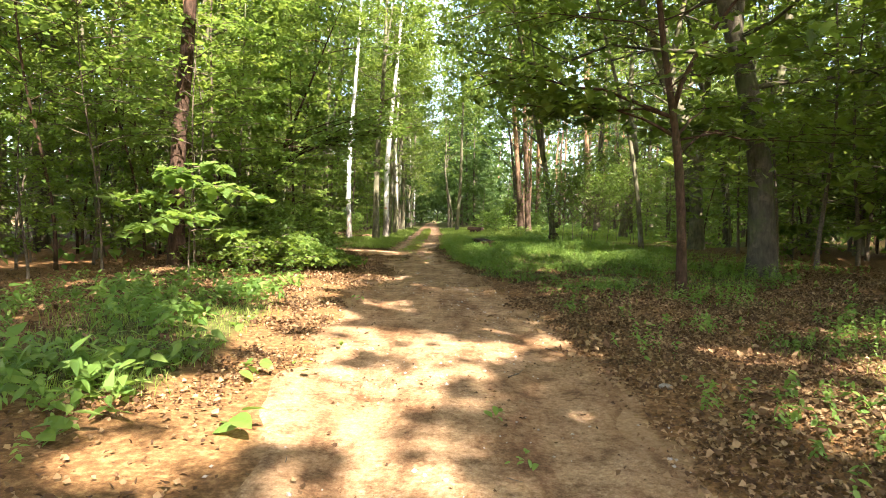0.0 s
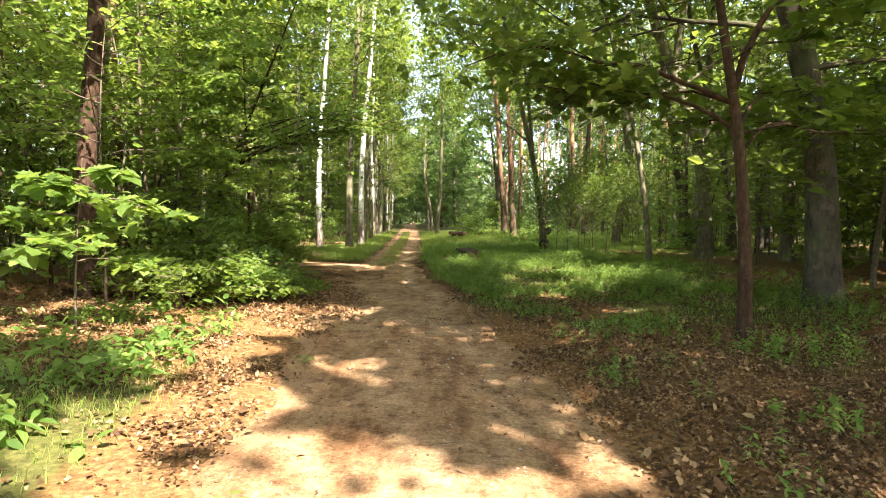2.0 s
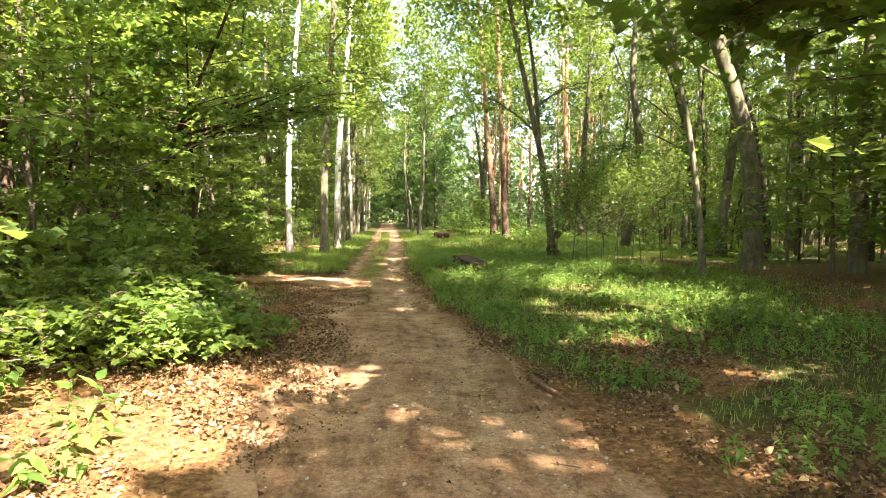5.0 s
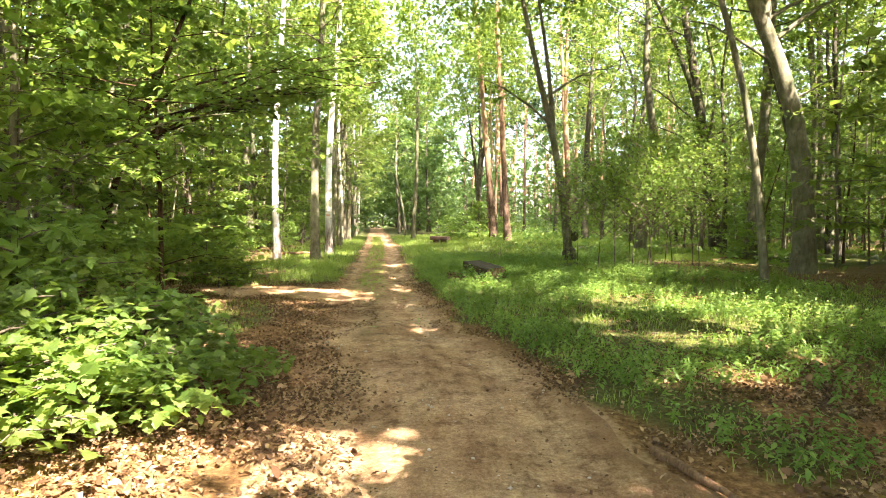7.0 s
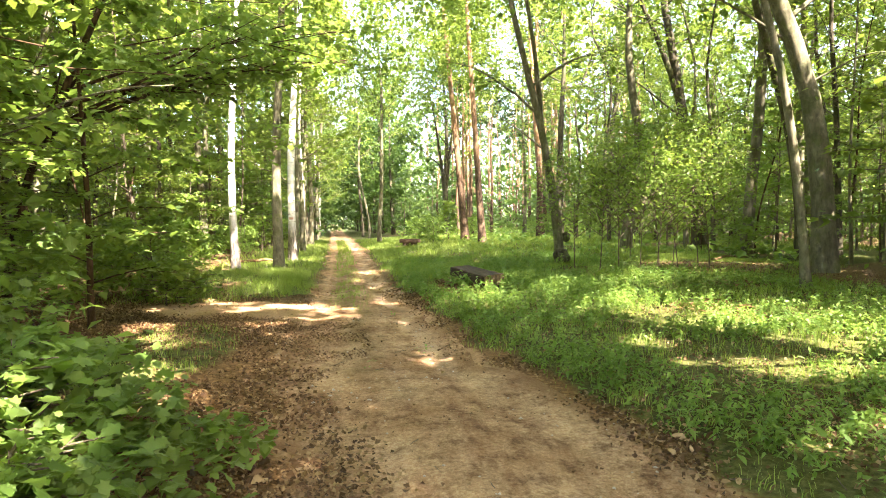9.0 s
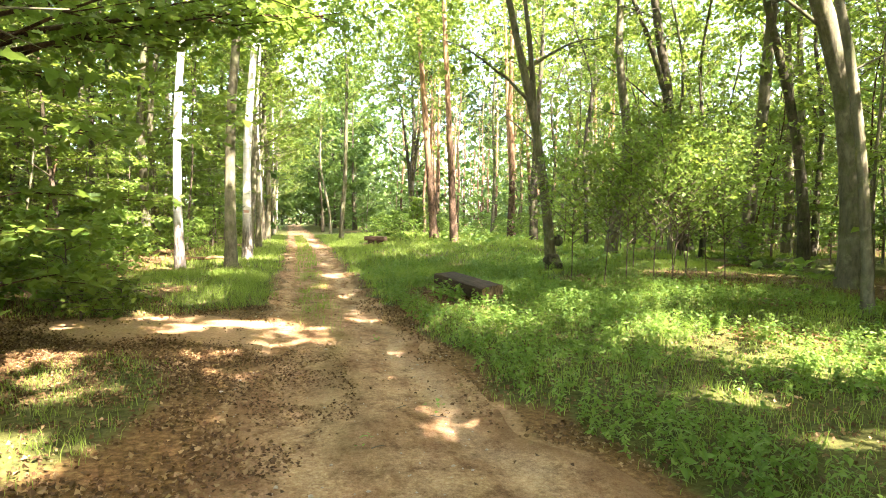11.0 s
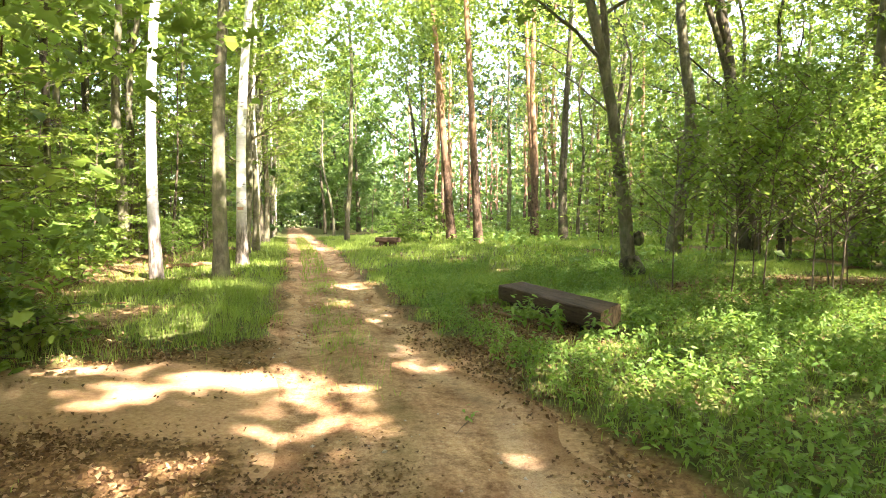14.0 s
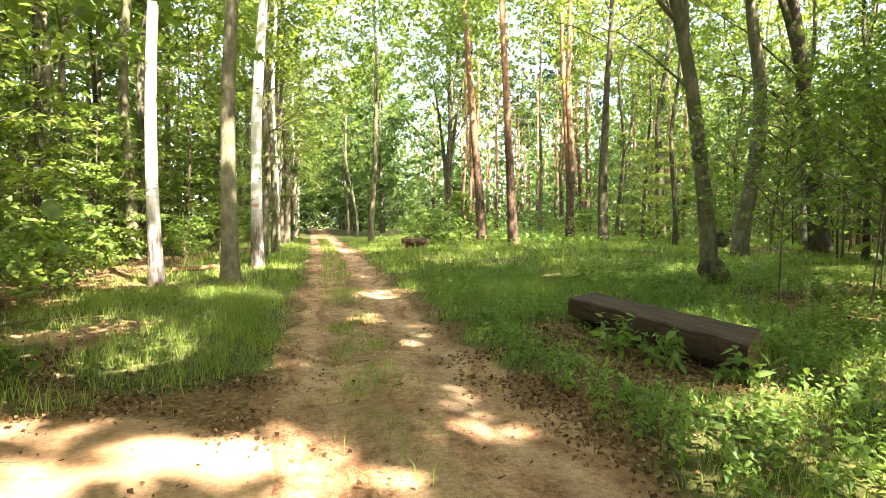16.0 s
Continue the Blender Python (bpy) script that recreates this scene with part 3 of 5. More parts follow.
# ---- trees ----
def grow(rng, height, r0, base=3.0, reach=2.5, limbs=14, lean=(0.0, 0.0), bend=0.25, rise=0.5, twigs=4, forks=(), top=1.0, sag=0.0, sides_low=True, way=None, bare=True, coarse=False, fork_leaf=1, boughs=()):
    """Trunk, limbs and the points that carry leaves. base: where the crown begins; reach: the longest limb; rise: the limbs' slope;
    forks: (height, dx, dy, length) of stems as thick as the trunk."""
    n = 14
    h = np.linspace(0, 1, n) ** 1.25 * height
    wave = bend * np.stack([vnoise(h, 0 * h, 4.0, rng.integers(1000)) - 0.5, vnoise(h, 0 * h, 4.0, rng.integers(1000)) - 0.5], -1)
    wave -= wave[0]
    axis_pts = np.column_stack([np.outer(h, lean) + wave * np.sqrt(h / height)[:, None] * 2, h])
    if way:
        for k in (0, 1):
            axis_pts[:, k] = np.interp(h, [0] + [w[0] for w in way], [0] + [w[1 + k] for w in way])
            axis_pts[1:-1, k] = 0.25 * axis_pts[:-2, k] + 0.5 * axis_pts[1:-1, k] + 0.25 * axis_pts[2:, k]
        axis_pts[:, :2] += 0.15 * wave
    radii = r0 * (1 - 0.82 * (h / height) ** 0.9) + 0.35 * r0 * np.exp(-h / (1.6 * r0 + 0.05))
    axis_pts[0, 2] = -0.25
    trunk = tube(axis_pts, radii, 7 if coarse else 12, 0, 0.14, int(rng.integers(9999)))
    wood, carry = [], []

    def at(z):
        return np.array([np.interp(z, h, axis_pts[:, k]) for k in (0, 1)] + [z])

    for fz, dx, dy, fl in forks:
        s = np.linspace(0, 1, 7)[:, None]
        p = at(fz) + s * np.array([dx, dy, 0]) * np.sqrt(s) + s * np.array([0, 0, fl])
        wood.append([(p, np.interp(fz, h, radii) * (0.85 - 0.65 * s[:, 0]))])
        carry.extend([(p[2:], 0.4 * reach)] * fork_leaf)
    for bz, ex, ey, ez, br, weight in boughs:
        s = np.linspace(0, 1, 9)[:, None]
        a0, a1 = at(bz), np.array([ex, ey, ez])
        p = a0 + s * (a1 - a0) + np.sin(np.pi * s) * np.array([0, 0, 0.22]) + 0.05 * s * rng.standard_normal((9, 3))
        wood.append([(p, br * (1 - 0.85 * s[:, 0]))])
        for k in range(weight):
            g = 0.4 + 0.6 * (k + rng.random()) / weight
            q0 = np.array([np.interp(g, s[:, 0], p[:, c]) for c in range(3)])
            b = math.atan2(ey, ex) + (1 if k % 2 else -1) * (0.4 + 0.8 * rng.random())
            q = q0 + np.linspace(0, 1, 4)[:, None] * np.array([math.cos(b), math.sin(b), -0.1 + 0.3 * rng.random()]) * (0.5 + 0.6 * rng.random())
            wood[-1].append((q[::3], np.array([0.25 * br + 0.003, 0.003])))
            carry.append((q, 0.55))
    for i in range(limbs):
        f = (i + 0.5 * rng.random()) / limbs
        z = base + (height * 0.97 - base) * f
        length = reach * (0.35 + 0.65 * math.sin(math.pi * min(1, 0.25 + 0.75 * f) ** 0.8)) * (0.7 + 0.5 * rng.random()) * (1 - (1 - top) * f)
        a = i * 2.4 + 0.8 * rng.random()
        out = np.array([math.cos(a), math.sin(a), 0])
        s = np.linspace(0, 1, 6)[:, None]
        p = at(z) + length * (s * out + (rise * s - sag * s ** 2) * np.array([0, 0, 1])) + 0.06 * length * s * rng.standard_normal((6, 3))
        rr = max(0.012, 0.32 * np.interp(z, h, radii))
        some = [0, 2, 5] if coarse else slice(None)
        wood.append([(p[some], (rr * (1 - 0.85 * s[:, 0]))[some])])
        carry.append((p[2:], 0.3 * length))
        for k in range(twigs):
            g = 0.35 + 0.6 * (k + rng.random()) / max(1, twigs)
            q0 = np.array([np.interp(g, s[:, 0], p[:, c]) for c in range(3)])
            b = a + (1 if k % 2 else -1) * (0.5 + 0.7 * rng.random())
            tl = length * (0.25 + 0.3 * rng.random())
            s2 = np.linspace(0, 1, 4)[:, None]
            q = q0 + tl * (s2 * np.array([math.cos(b), math.sin(b), 0]) + (0.6 * rise * s2 - sag * s2 ** 2) * np.array([0, 0, 1]))
            if bare:
                wood[-1].append((q[::3] if sides_low else q, (rr * 0.4 * (1 - 0.8 * s2[:, 0]) + 0.003)[::3] if sides_low else rr * 0.4 * (1 - 0.8 * s2[:, 0]) + 0.003))
            carry.append((q[1:], 0.25 * tl))
    return trunk, wood, carry


def strew(carry, count, rng, flat=0.35, loose=1.0):
    """Points round the twigs, count in all."""
    pts = np.vstack([p for p, _ in carry])
    spread = np.concatenate([np.full(len(p), s) for p, s in carry])
    i = rng.integers(len(pts), size=count)
    off = rng.standard_normal((count, 3)) * (0.06 + 0.55 * loose * spread[i])[:, None]
    off[:, 2] *= flat
    return pts[i] + off


def timber(root, bark, trunk, wood, sides, split):
    """The trunk, and each limb with its twigs as a part of its own where split, else in one piece with the trunk."""
    thin = TWIG if bark is BIRCH_BARK else bark
    if split:
        v, q, t = trunk
        part_of("trunk", mesh_of("trunk", v, [q, t], bark), root)
        for group in wood:
            v, q, t = tubes(group, sides)
            part_of("limb", mesh_of("limb", v, [q, t], thin), root)
    else:
        v, g = merge(trunk, tubes([item for group in wood for item in group], sides))
        part_of("trunk", mesh_of("trunk", v, g, bark), root)


def tree(name, label, seed, bark, leaf, count, size, category="tree", group="", shape=DIAMOND, tilt=0.5, flat=0.35, loose=1.0, sides=4, crown_label="", at=None, split=False, **kw):
    rng = np.random.default_rng(seed)
    trunk, wood, carry = grow(rng, **kw)
    root = tagged(new(name), label, category, group)
    if at:
        # nothing hangs low over the track
        tips = [group_[0][0][-1] + (at[0], at[1], 0) for group_ in wood]
        wood = [w for w, tip in zip(wood, tips) if not (tip[2] < 3.3 and road_edges(tip[1])[0] - 0.8 < tip[0] < road_edges(tip[1])[1] + 0.4)]
    timber(root, bark, trunk, wood, sides, split)
    if count:
        p = strew(carry, count, rng, flat, loose)
        if at:
            l, r = road_edges(p[:, 1] + at[1])
            p = p[~((p[:, 2] > 0.3) & (p[:, 2] < 2.8) & (p[:, 0] + at[0] > l - 0.5) & (p[:, 0] + at[0] < r + 0.3))]
            # leaves that would darken a chosen sun spot are left out
            p = p[(p[:, 2] < 2.5) | ~in_spot(p[:, 0] + at[0] + HX * p[:, 2], p[:, 1] + at[1] + HY * p[:, 2])]
        v, f = leaves(p, size, rng, tilt, shape)
        part_of("crown", mesh_of("crown", v, [f], leaf, False), root, crown_label)
    if at:
        root.location = (at[0], at[1], float(ground_z(at[0], at[1])))
    return root


def set_down(x, y, turn=0.0, scale=1.0):
    return pose(x, y, float(ground_z(x, y)), 0, 0, turn) @ Matrix.Diagonal((scale, scale, scale, 1))


# the trees that stand apart along the track
STOOD = []


def stand(x, y, *args, **kw):
    STOOD.append((x, y))
    return tree(*args, at=(x, y), split=True, **kw)


stand(-5.7, 13.9, "pine_tree", "old pine with flaking reddish bark beside the track", 1, OLD_PINE_BARK, NEEDLE, 0, 0.2, height=19, r0=0.175, base=12, reach=2.5, limbs=8, bend=0.9, way=((2, -0.05, 0), (3.2, 0.04, 0), (4.2, 0.16, 0), (5.3, 0.28, 0), (19, 1.3, 0.2)))
stand(-7.3, 18.0, "pine_tree", "slender pine behind the thick one, dark bark", 2, PINE_BARK, NEEDLE, 0, 0.2, height=18, r0=0.12, base=12, reach=2.0, limbs=6)
stand(6.5, 12.8, "oak_tree", "stout oak with furrowed bark leaning towards the track", 3, OAK_BARK, LEAF, 7000, 0.135, height=13, r0=0.25, base=3.4, reach=4.2, limbs=16,
      lean=(-0.09, 0.02), bend=0.3, rise=0.25, sag=0.15, twigs=6, forks=((4.6, 0.6, 0.4, 5.0),), flat=0.25, way=((1.1, -0.05, 0), (1.9, -0.12, 0), (2.7, -0.2, 0), (3.4, -0.36, 0), (4.0, -0.53, 0), (5.1, -0.88, 0.05), (8, -1.6, 0.2), (13, -2.3, 0.4)))
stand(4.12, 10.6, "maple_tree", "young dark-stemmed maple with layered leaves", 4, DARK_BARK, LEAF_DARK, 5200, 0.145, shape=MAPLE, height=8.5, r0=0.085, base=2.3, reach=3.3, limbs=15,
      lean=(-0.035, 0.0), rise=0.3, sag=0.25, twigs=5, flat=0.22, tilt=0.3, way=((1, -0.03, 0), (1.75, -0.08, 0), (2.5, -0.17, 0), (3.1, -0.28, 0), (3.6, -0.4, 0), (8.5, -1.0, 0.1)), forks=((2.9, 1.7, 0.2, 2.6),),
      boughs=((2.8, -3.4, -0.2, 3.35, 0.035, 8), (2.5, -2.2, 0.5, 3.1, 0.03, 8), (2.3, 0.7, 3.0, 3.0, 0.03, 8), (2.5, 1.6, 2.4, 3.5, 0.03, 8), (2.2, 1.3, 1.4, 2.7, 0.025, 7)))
stand(6.4, 20.2, "oak_tree", "slim grey forest tree at the edge of the grass", 5, GREY_BARK, LEAF, 2200, 0.16, height=16, r0=0.08, base=6.5, reach=3.0, limbs=12, lean=(-0.05, 0.03), bend=0.8, way=((1, -0.09, 0), (2.6, -0.28, 0), (3.4, -0.39, 0), (4.0, -0.49, 0), (4.6, -0.66, 0), (5.6, -1.0, 0.1), (9, -1.9, 0.3), (16, -2.7, 0.5)))
stand(9.3, 23.2, "oak_tree", "thick oak with a bowed trunk and mossy foot", 6, GREY_BARK, LEAF, 2600, 0.16, height=17, r0=0.26, base=6.0, reach=3.6, limbs=12, lean=(-0.13, -0.01), bend=1.5,
      forks=((6.0, 1.2, 0.5, 6.0),), way=((1.5, 0.02, 0), (3, -0.12, 0), (4.2, -0.34, 0), (5, -0.68, 0), (6, -1.15, 0.1), (7.2, -1.65, 0.1), (10, -2.6, 0.3), (17, -3.6, 0.5)), boughs=((5.0, -3.4, 0.4, 6.3, 0.06, 1), (5.6, 2.6, 0.4, 7.6, 0.07, 2), (4.2, 1.8, -0.6, 4.9, 0.03, 0)))
stand(12.5, 27.8, "oak_tree", "dark oak stem behind the bowed one", 7, OAK_BARK, LEAF, 2000, 0.16, height=16, r0=0.17, base=7, reach=3.0, limbs=10, bend=0.6, way=((1.4, -0.05, 0), (2.8, -0.25, 0), (4.4, -0.55, 0), (5.5, -0.9, 0), (6.5, -1.3, 0), (8, -1.8, 0), (16, -3.4, 0.2)))
stand(14.0, 35.6, "oak_tree", "oak with two tall stems", 8, OAK_BARK, LEAF, 2600, 0.17, height=19, r0=0.3, base=8.5, reach=3.5, limbs=12, lean=(-0.12, 0.0), bend=0.6,
      forks=((4.4, -4.0, 0.2, 9.5),), way=((1.9, -0.3, 0), (3.4, -0.6, 0), (5.6, -0.9, 0), (7.2, -1.2, 0), (8.8, -1.5, 0.1), (10.5, -1.85, 0.1), (19, -3.0, 0.2)), boughs=((4.5, -4.6, 0.2, 6.0, 0.06, 1), (5.6, -4.8, 0.6, 8.3, 0.06, 1), (3.6, -3.4, 0.2, 4.3, 0.04, 0), (4.8, 2.6, 0, 6.6, 0.05, 0)))
stand(21.0, 44.5, "oak_tree", "pale straight forest tree", 9, GREY_BARK, LEAF, 2200, 0.18, height=18, r0=0.2, base=8, reach=3.2, limbs=11, lean=(-0.04, 0), bend=0.6)
stand(16.5, 32.2, "oak_tree", "straight grey tree with a light foot", 10, GREY_BARK, LEAF, 2200, 0.17, height=17, r0=0.17, base=8, reach=3.0, limbs=11, lean=(-0.06, 0), bend=0.5)
stand(4.8, 28.0, "oak_tree", "leaning forked oak with a dark burl", 11, GREY_BARK, LEAF, 3400, 0.16, height=15, r0=0.145, base=7.5, reach=3.2, limbs=13, lean=(-0.17, 0.02), bend=0.5,
      forks=((3.9, -0.9, 0.2, 6.5),), way=((1.2, -0.15, 0), (2.2, -0.33, 0), (3.2, -0.48, 0), (4.1, -0.7, 0), (5, -0.95, 0), (6.5, -1.3, 0.1), (15, -3.0, 0.3)), boughs=((4.4, -3.4, -0.4, 5.8, 0.05, 1), (3.3, -2.5, 0.4, 4.5, 0.03, 0), (5.2, 1.8, 0.3, 6.4, 0.05, 1)))
stand(5.2, 46.5, "pine_tree", "tall pine with orange upper bark", 12, PINE_BARK, NEEDLE, 2600, 0.22, height=22, r0=0.24, base=15, reach=2.8, limbs=12, bend=0.4, lean=(-0.04, 0), way=((11.5, -1.0, 0), (22, -2, 0)))
stand(5.1, 41.0, "pine_tree", "straight red-barked pine in the grass", 13, PINE_BARK, NEEDLE, 2600, 0.22, height=21, r0=0.19, base=14, reach=2.6, limbs=12, bend=0.3, lean=(-0.05, 0), way=((10, -0.6, 0), (21, -1.2, 0)))
stand(10.6, 48.8, "pine_tree", "tall pine standing close to another", 14, PINE_BARK, NEEDLE, 2600, 0.22, height=22, r0=0.23, base=15, reach=2.7, limbs=12, bend=0.3, lean=(-0.03, 0))
stand(11.1, 50.0, "pine_tree", "tall pine standing close to another", 15, PINE_BARK, NEEDLE, 2400, 0.22, height=22, r0=0.2, base=15, reach=2.5, limbs=12, bend=0.3, lean=(-0.05, 0))
stand(16.5, 61.0, "pine_tree", "slender pine with a sunlit trunk", 16, PINE_BARK, NEEDLE, 2200, 0.24, height=22, r0=0.2, base=15, reach=2.6, limbs=10, bend=0.3, lean=(-0.07, 0))
stand(5.9, 60.0, "oak_tree", "spreading oak with many rising limbs", 17, OAK_BARK, LEAF, 4200, 0.22, height=18, r0=0.25, base=4.5, reach=4.5, limbs=18, rise=1.0, twigs=5, bend=0.5,
      forks=((2.0, -1.2, 0.3, 10.0), (2.6, 1.6, -0.3, 11.0)))
stand(-5.15, 31.0, "birch_tree", "tall white birch with a dark foot", 18, BIRCH_BARK, LEAF, 3000, 0.13, height=20, r0=0.13, base=8.5, reach=2.4, limbs=14, lean=(0.012, 0), bend=0.35, sag=0.3, way=((2.8, -0.1, 0), (5, -0.1, 0), (7.3, 0.2, 0), (20, 0.9, 0.1)))
stand(-3.85, 31.4, "alder_tree", "grey-barked tree with a forked top", 19, GREY_BARK, LEAF, 3000, 0.15, height=17, r0=0.18, base=7.0, reach=2.6, limbs=13, lean=(0.01, 0), bend=0.35,
      forks=((7.5, 0.7, 0.2, 6.0),), way=((3, -0.02, 0), (5.8, 0.12, 0), (7.5, 0.3, 0), (17, 0.5, 0.1)))
stand(-3.85, 35.4, "birch_tree", "birch with a dark lower trunk and white top", 20, BIRCH_BARK, LEAF, 3000, 0.15, height=19, r0=0.17, base=8.0, reach=2.6, limbs=13, lean=(0.035, 0), bend=0.3, sag=0.3, way=((4.5, 0, 0), (7.5, 0.25, 0), (19, 1.3, 0.1)))
rng = np.random.default_rng(77)
edge_birch = tree("birch_tree", "birch in the row along the track", 21, BIRCH_BARK, LEAF, 2800, 0.17, split=True, group="row of trees along the track", height=17, r0=0.14, base=5.0, reach=3.5, limbs=14, bend=0.4, sag=0.2)
edge_tree = tree("alder_tree", "brown-stemmed tree in the row along the track", 22, GREY_BARK, LEAF, 2600, 0.18, group="row of trees along the track", height=17, r0=0.16, base=3.5, reach=3.6, limbs=15, bend=0.4)
first = {id(edge_birch): True, id(edge_tree): True}
for k, y in enumerate((39.6, 42.0, 45.0, 47.5, 50.5, 53.0, 56.5, 60, 64, 69, 74, 80, 87, 95)):
    x = float(road_edges(y)[0]) - 1.2 - 0.5 * rng.random()
    proto = edge_birch if k % 3 == 2 else edge_tree
    m = set_down(x, y, 360 * rng.random(), 0.8 + 0.4 * rng.random())
    if first.pop(id(proto), False):
        proto.matrix_basis = m
    else:
        copy_thing(proto, m)
    STOOD.append((x, y))

# ---- the high canopy: mostly unseen old-tree crowns added for shade, gapped at the sun spots ----
rng = np.random.default_rng(31)
count = 250000
cz = 9.5 + 6.5 * rng.random(count) ** 0.8
shx, shy = rng.uniform(-20, 19, count), rng.uniform(-3, 66, count)
cx, cy = shx - HX * cz, shy - HY * cz
lump = vnoise(cx, cy, 2.6, 30) + 0.7 * (vnoise(cx + 0.8 * cz, cy, 1.4, 31) - 0.5)
open_lane = (np.abs(cx - 0.6 - np.mean(road_edges(cy), axis=0)) < (0.2 + 0.006 * cy) * (0.1 + 1.5 * vnoise(cx + cy, cz, 1.4, 33))) & (cy > 30)
keep = ~sunlit(shx, shy) & ~open_lane & (lump > 0.52 * step(23, 38, cy))
cp = np.column_stack([cx, cy, cz])[keep]
trunk_at = [(-9.5, -9), (-3.8, -13), (3.5, -10), (9.5, -6), (15.5, -2), (-8.2, 3.0), (9.8, 4.5), (-11.5, 9.5), (11.5, 10), (-14.5, 16), (-9.5, 20.5), (-11.8, 27),
            (-8.0, 38.5), (19.5, 24), (9.4, 33.5), (16, 20), (-9.0, 46), (10.5, 44.5), (16.8, 12.5), (22, 6), (20.5, 37), (15.5, 48)]
owner = np.argmin(((cp[:, None, :2] - np.array(trunk_at)[None]) ** 2).sum(-1), axis=1)
for k, (x, y) in enumerate(trunk_at):
    STOOD.append((x, y))
    mine = cp[owner == k] - (x, y, 0)
    r = np.random.default_rng(500 + k)
    trunk, wood, carry = grow(r, height=17, r0=0.17 + 0.1 * r.random(), base=9, reach=4.5, limbs=16, bend=0.6, twigs=3)
    root = tagged(new("oak_tree"), "tall broad-crowned oak added to the forest roof to cast dappled shade", "tree", "tall forest trees")
    timber(root, OAK_BARK if k % 2 else GREY_BARK, trunk, wood, 4, False)
    if len(mine):
        back = mine[:, 1] + y > 24
        fine = np.repeat(mine[back], 3, axis=0)
        fine += 0.25 * r.standard_normal(fine.shape)
        front = np.repeat(mine[~back], 2, axis=0)
        front += 0.12 * r.standard_normal(front.shape)
        v, f = leaves(np.vstack([front, fine]), np.concatenate([np.full(len(front), 0.3), np.full(len(fine), 0.19)]), r, 0.5)
        part_of("crown", mesh_of("crown", v, [f], LEAF, False), root)
    root.location = (x, y, 0)


# ---- the wood on both sides ----
def scatter(rng, n, box, gap, allow):
    """Places at least gap apart, from those already taken too."""
    out = []
    for _ in range(n * 12):
        x, y = rng.uniform(box[0], box[1]), rng.uniform(box[2], box[3])
        if len(out) < n and allow(x, y) and all((x - a) ** 2 + (y - b) ** 2 > gap * gap for a, b in out) \
                and all((x - a) ** 2 + (y - b) ** 2 > 0.7 for a, b in STOOD):
            out.append((x, y))
    STOOD.extend(out)
    return out


def plant(kinds, places, rng, low=0.8, high=1.25):
    """Stands the kinds at the places: the first of each kind is moved, the others are copies."""
    for k, (x, y) in enumerate(places):
        m = set_down(x, y, 360 * rng.random(), rng.uniform(low, high))
        if k < len(kinds):
            kinds[k].matrix_basis = m
        else:
            copy_thing(kinds[int(rng.integers(len(kinds)))], m)


def join_far(kinds, places, rng, low, high):
    """The kinds at the places, joined: one mesh of foliage, one of stems."""
    pieces, looks = {"crown": [], "trunk": []}, {}
    for x, y in places:
        m = np.array(set_down(x, y, 360 * rng.random(), rng.uniform(low, high)))
        for o in kinds[int(rng.integers(len(kinds)))].children:
            me, key = o.data, o.name.split(".")[0]
            v = np.empty(3 * len(me.vertices), np.float32)
            me.vertices.foreach_get("co", v)
            size = np.empty(len(me.polygons), np.int32)
            me.polygons.foreach_get("loop_total", size)
            loop = np.empty(len(me.loops), np.int32)
            me.loops.foreach_get("vertex_index", loop)
            starts = np.concatenate([[0], np.cumsum(size)[:-1]])
            faces = [loop[starts[size == k][:, None] + np.arange(k)] for k in np.unique(size)]
            pieces[key].append((v.reshape(-1, 3) @ m[:3, :3].T + m[:3, 3], *faces))
            looks[key] = me.materials[0]
    for key, name, label in (("crown", "far_thicket", "leafy thicket of young maples in the distance"), ("trunk", "far_thicket_stems", "thin stems of the distant thicket")):
        v, g = merge(*pieces[key])
        tagged(new(name, mesh_of(name, v, g, looks[key], key == "trunk")), label, "thicket", kind="stuff")
    for root in kinds:
        for o in (*root.children, root):
            bpy.data.objects.remove(o)


def clear_of_road(x, y, gap):
    l, r = road_edges(y)
    return x < l - gap or x > r + gap


rng = np.random.default_rng(40)
stems = [tree("forest_tree", "slim forest tree with a leafy top", 50 + k, (GREY_BARK, OAK_BARK, GREY_BARK, OAK_BARK)[k], LEAF, 1250, 0.235, group="slim trees of the wood",
              height=(15, 13, 17, 14)[k], r0=(0.1, 0.075, 0.13, 0.09)[k], base=(4.5, 3.5, 6, 4)[k], reach=2.4, limbs=15, twigs=2, sides=3, coarse=True, bend=0.7, lean=((0.03, 0), (-0.04, 0.02), (0, 0), (0.02, -0.03))[k]) for k in range(4)]
far_stems_kinds = [tree("forest_tree", "distant slim forest tree with a leafy top", 56 + k, (GREY_BARK, OAK_BARK)[k], LEAF_FAR, 700, 0.33, group="slim trees of the wood", height=(15, 17)[k], r0=(0.1, 0.13)[k],
                        base=(2.5, 4)[k], reach=2.6, limbs=13, bend=0.7, twigs=2, sides=3, coarse=True, bare=False) for k in range(2)]


def sun_lane(x, y):
    """Clear of the gaps through which the sun reaches the pale trunks."""
    return all(abs((x - ax) * LEAN_Y - (y - ay) * LEAN_X) > 1.5 or not -7 < (x - ax) * LEAN_X + (y - ay) * LEAN_Y < 0.5 for ax, ay, *_ in AISLES[:3])


